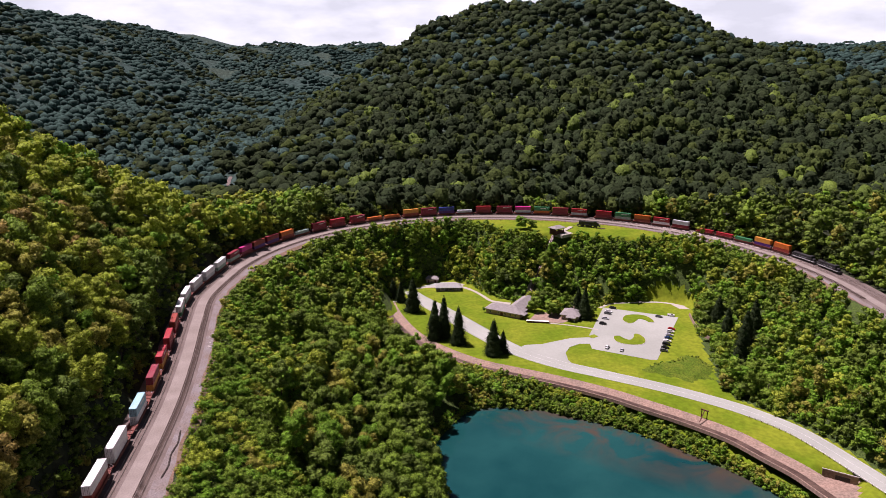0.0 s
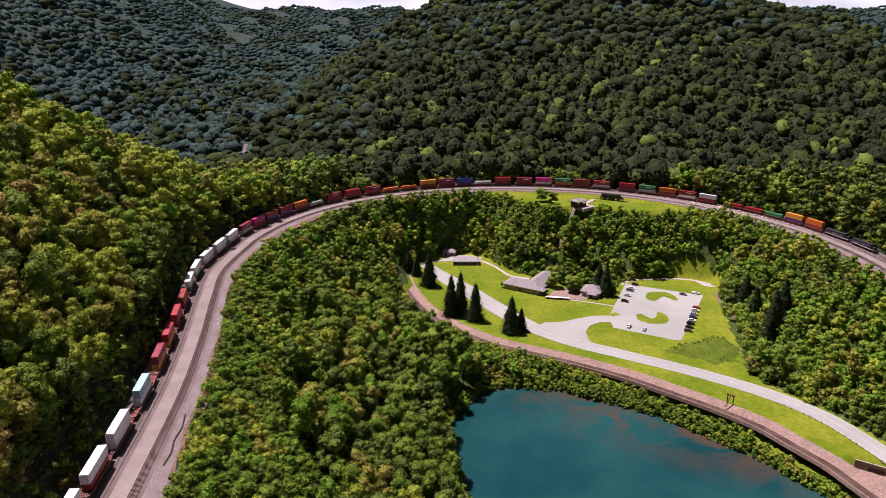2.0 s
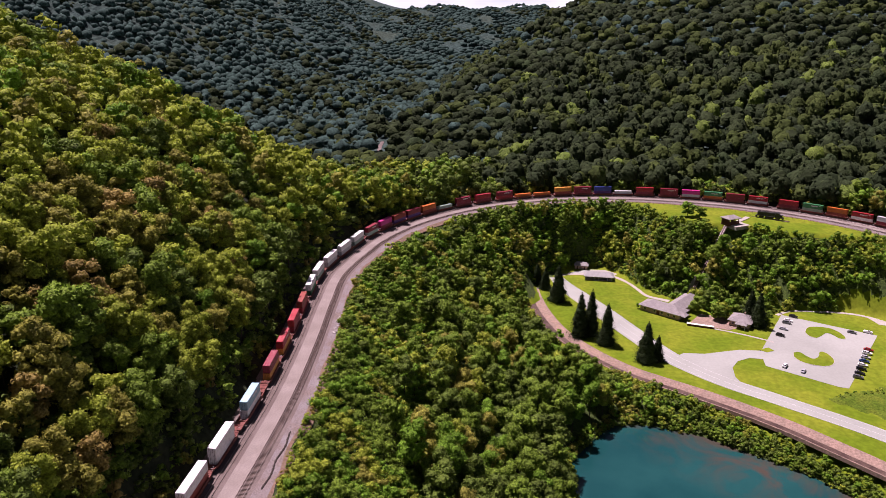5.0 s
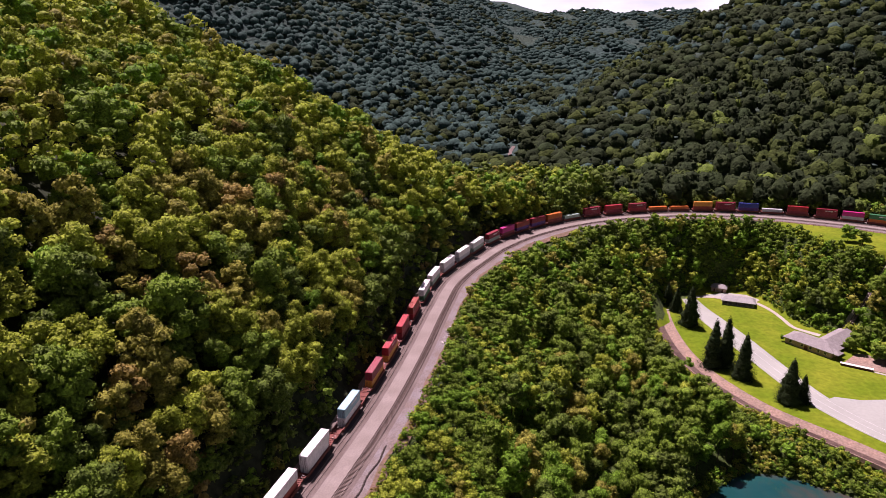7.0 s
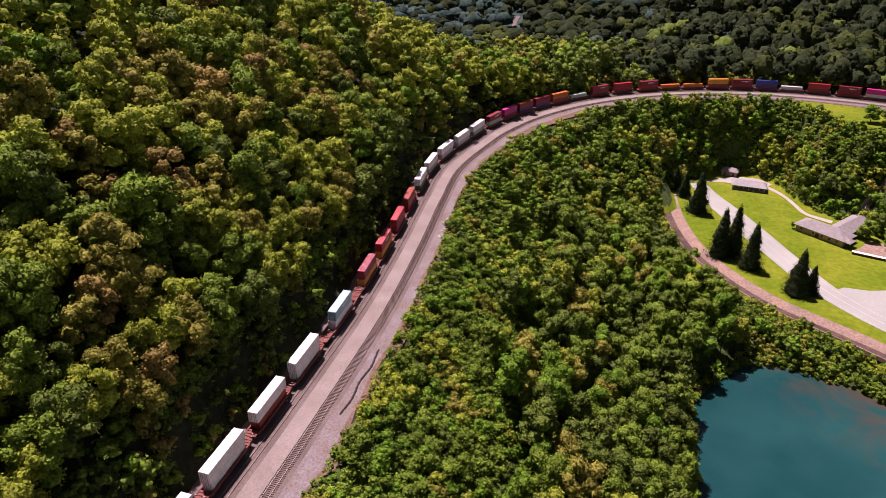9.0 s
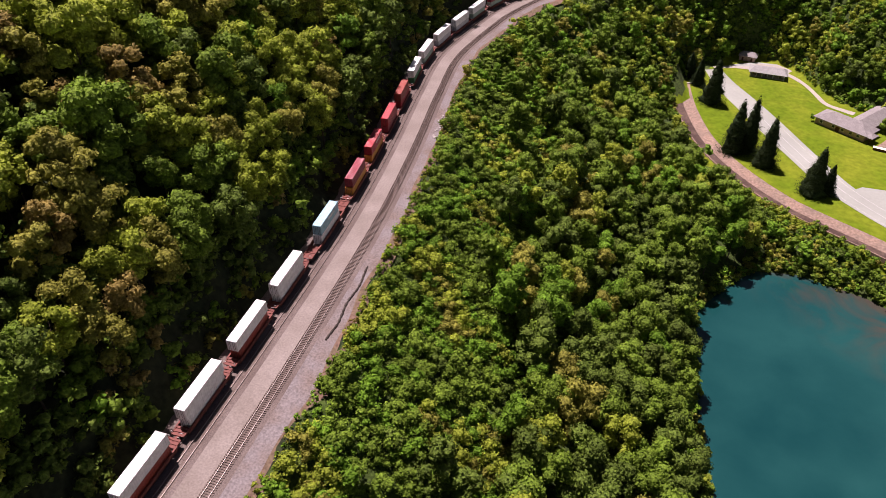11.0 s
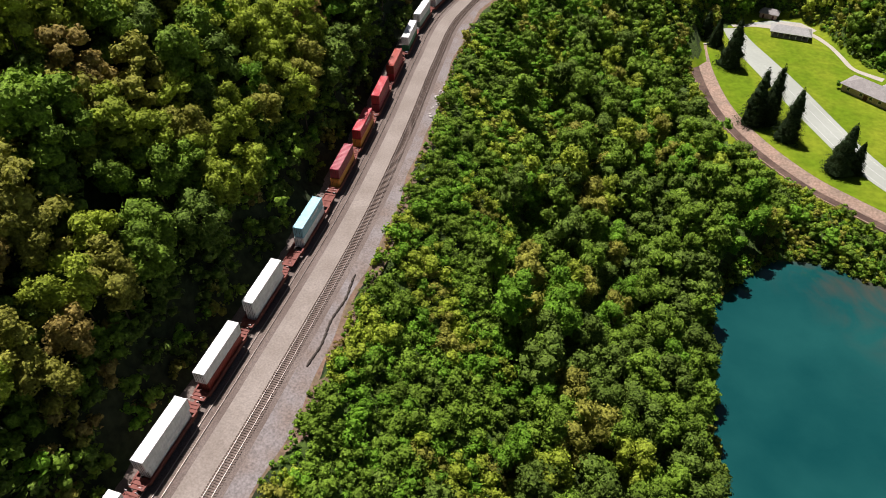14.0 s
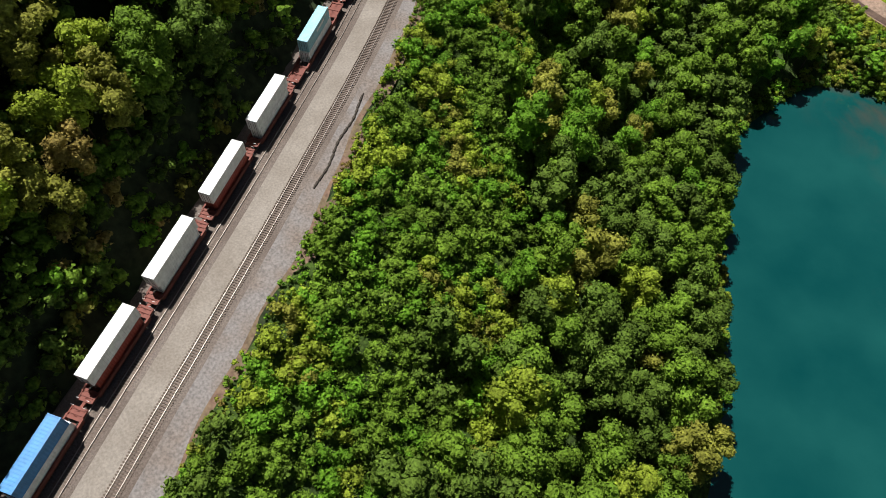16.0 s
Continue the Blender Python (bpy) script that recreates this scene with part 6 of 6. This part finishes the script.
for a, b in zip(sel[:-1], sel[1:]):
    part("rail", (solid((float(np.linalg.norm(b - a)) + 0.05, 0.08, 0.3, (0, 0, 0))), M_TRIM), gr, at=pose((a[0] + b[0]) / 2, (a[1] + b[1]) / 2, PARK + 0.75, 0, 0, math.degrees(math.atan2(b[1] - a[1], b[0] - a[0]))))
tagged(gr, "pale steel guard rail on wooden posts", "guard rail")


def utility_pole(x_, y_, height, lean):
    p = empty("utility_pole", pose(x_, y_, ground_z(x_, y_) - 0.3, lean, 0, 25))
    bm = bmesh.new()
    tube(bm, 0.16, height, (0, 0, height / 2), sides=8, top=0.11)
    part("pole", (bm, M_BARK), p)
    for h in (0.6, 1.5):
        part("crossarm", (solid((2.2, 0.12, 0.12, (0, 0.14, height - h))), M_BARK), p)
    for k in (-1.0, -0.5, 0.5, 1.0):
        bm = bmesh.new()
        tube(bm, 0.06, 0.22, (k, 0.14, height - 0.43), sides=8)
        part("insulator", (bm, M_TRIM), p, "pale ceramic insulator")
    bm = bmesh.new()
    tube(bm, 0.25, 0.8, (0.35, 0, height - 2.3), sides=12)
    part("transformer", (bm, M_TRIM), p, "pale pole transformer")
    return tagged(p, "grey wooden utility pole beside the road", "utility pole", "utility poles")


utility_pole(158, 312, 10, 0)
utility_pole(183, 276, 10, 1)

# culvert mouth under the road
cu = empty("culvert", pose(161, 251, PARK, 0, 0, -32))
part("head_wall", (solid((13, 0.6, 3.6, (0, 0, -1.8)), bevel=0.06), M_STONE), cu)
# the wall is closed; this dark block imitates the shaded culvert mouth
part("opening", (solid((5.5, 0.7, 2.0, (1.0, 0, -2.3)), bevel=0.1), M_IRON), cu, "dark block standing for the shade in the culvert mouth")
part("coping", (solid((13.4, 0.5, 0.2, (0, 0, 0.1)), bevel=0.04), M_CONCRETE), cu, "pale weathered coping")
tagged(cu, "weathered concrete culvert mouth beside the road", "culvert")

# things lying beside the tracks
M_DARK = material("dark_earth", (0.05, 0.04, 0.033), 0.95, grain=0.4, scale=3.0)
bm = bmesh.new()
u_ = np.arange(67, 94, 0.7)
pts_ = on_line(S0 + u_, 16.3 - 0.01 * (u_ - 63) + 0.3 * np.sin(u_ / 2.2), -0.05)
for i, p in enumerate(pts_):
    k = 0.75 + 0.25 * math.sin(i * 2.3)
    box(bm, 1.15, 0.5 * k, 0.5 * k, (p[0], p[1], p[2]), 0.08, rz=heading(S0 + u_[i]) + 6 * math.sin(i * 0.9))
me = bpy.data.meshes.new("earth_ridge")
bm.to_mesh(me)
bm.free()
me.materials.append(M_DARK)
tagged(new("earth_ridge", me), "dark broken earth ridge at the ballast's edge", "earth", kind="stuff")
rr = np.random.default_rng(5)
M_ROCK = material("pale_rock", (0.4, 0.37, 0.34), 0.9, grain=0.2, scale=3.0)


def rock(x_, y_, z_, size):
    bm = bmesh.new()
    bmesh.ops.create_icosphere(bm, subdivisions=2, radius=size)
    for v_ in bm.verts:
        v_.co *= 1 + 0.28 * noise.noise(v_.co * 1.7 / size + Vector((x_, y_, 0)))
        v_.co.z *= 0.65
    me = bpy.data.meshes.new("rock")
    bm.to_mesh(me)
    bm.free()
    me.materials.append(M_ROCK)
    ob = new("rock", me)
    ob.matrix_basis = pose(x_, y_, z_)
    return tagged(ob, "pale grey rock lying at the ballast's edge", "rock", "rocks beside the track")


for i in range(16):
    s_ = 158 + rr.uniform(0, 26)
    p = on_line(np.array([S0 + s_]), 16.6 + rr.uniform(-0.8, 1.4), -0.1)[0]
    rock(p[0], p[1], p[2], rr.uniform(0.25, 0.75))


# ---- rails and ties ----
tie_box = np.array([(x_, y_, z_) for x_ in (-0.115, 0.115) for y_ in (-1.3, 1.3) for z_ in (-0.1, 0.075)])
tie_faces = [(0, 1, 3, 2), (4, 6, 7, 5), (0, 4, 5, 1), (2, 3, 7, 6), (1, 5, 7, 3)]
TIE = mesh_quads("tie", tie_box, tie_faces, [M_TIE])


def rail_strip(s0, s1, off, gauge_side):
    """One rail: head and web, swept along the line."""
    u = np.arange(s0, s1, 2.0) + S0
    o = off + gauge_side * 0.7525
    prof = [(-0.07, 0.08), (-0.02, 0.12), (-0.02, 0.2), (-0.038, 0.21), (-0.038, 0.25), (0.038, 0.25), (0.038, 0.21), (0.02, 0.2), (0.02, 0.12), (0.07, 0.08)]
    n = len(u)
    v = np.concatenate([on_line(u, o + a, h) for a, h in prof])
    i = np.arange(len(prof) * n).reshape(len(prof), n)
    q = np.stack([i[:-1, :-1], i[1:, :-1], i[1:, 1:], i[:-1, 1:]], -1).reshape(-1, 4)
    return mesh_quads("rail", v, q, [M_RAIL])


def track(off, single_ties, label, sunk):
    t = tagged(empty("railway_track"), label, "railway track", kind="structure")
    for g_ in (-1, 1):
        part("rail", rail_strip(-60, 860, off, g_), t, "worn bright steel rail")
    if single_ties:
        for k_ in range(300):
            s_ = -12 + k_ * 0.53
            p = on_line(np.array([S0 + s_]), off, 0.06 - sunk)[0]
            part("tie", TIE, t, at=pose(*p, 0, 0, heading(S0 + s_) + 1.2 * math.sin(k_ * 2.7)))
    start = -12 + 300 * 0.53 if single_ties else -60
    u = np.arange(start, 860, 0.53) + S0
    p = on_line(u, off, 0.06 - sunk)
    h = np.radians(np.array([heading(a) for a in u]) + 1.2 * np.sin(np.arange(len(u)) * 2.7))
    c, s_ = np.cos(h)[:, None], np.sin(h)[:, None]
    v = np.stack([tie_box[None, :, 0] * c - tie_box[None, :, 1] * s_ + p[:, 0:1], tie_box[None, :, 0] * s_ + tie_box[None, :, 1] * c + p[:, 1:2], tie_box[None, :, 2] + p[:, 2:3]], -1).reshape(-1, 3)
    q = (np.array(tie_faces)[None] + 8 * np.arange(len(u))[:, None, None]).reshape(-1, 4)
    far = part("ties", mesh_quads("ties", v, q, [M_TIE]), t, "row of weathered wooden ties")
    far["kind"] = "stuff"


track(0.0, False, "ballasted railway track under the train", 0.11)
track(3.5, False, "ballasted railway track beside the train", 0.115)
track(11.7, True, "inner railway track on dark wooden ties", 0.0)
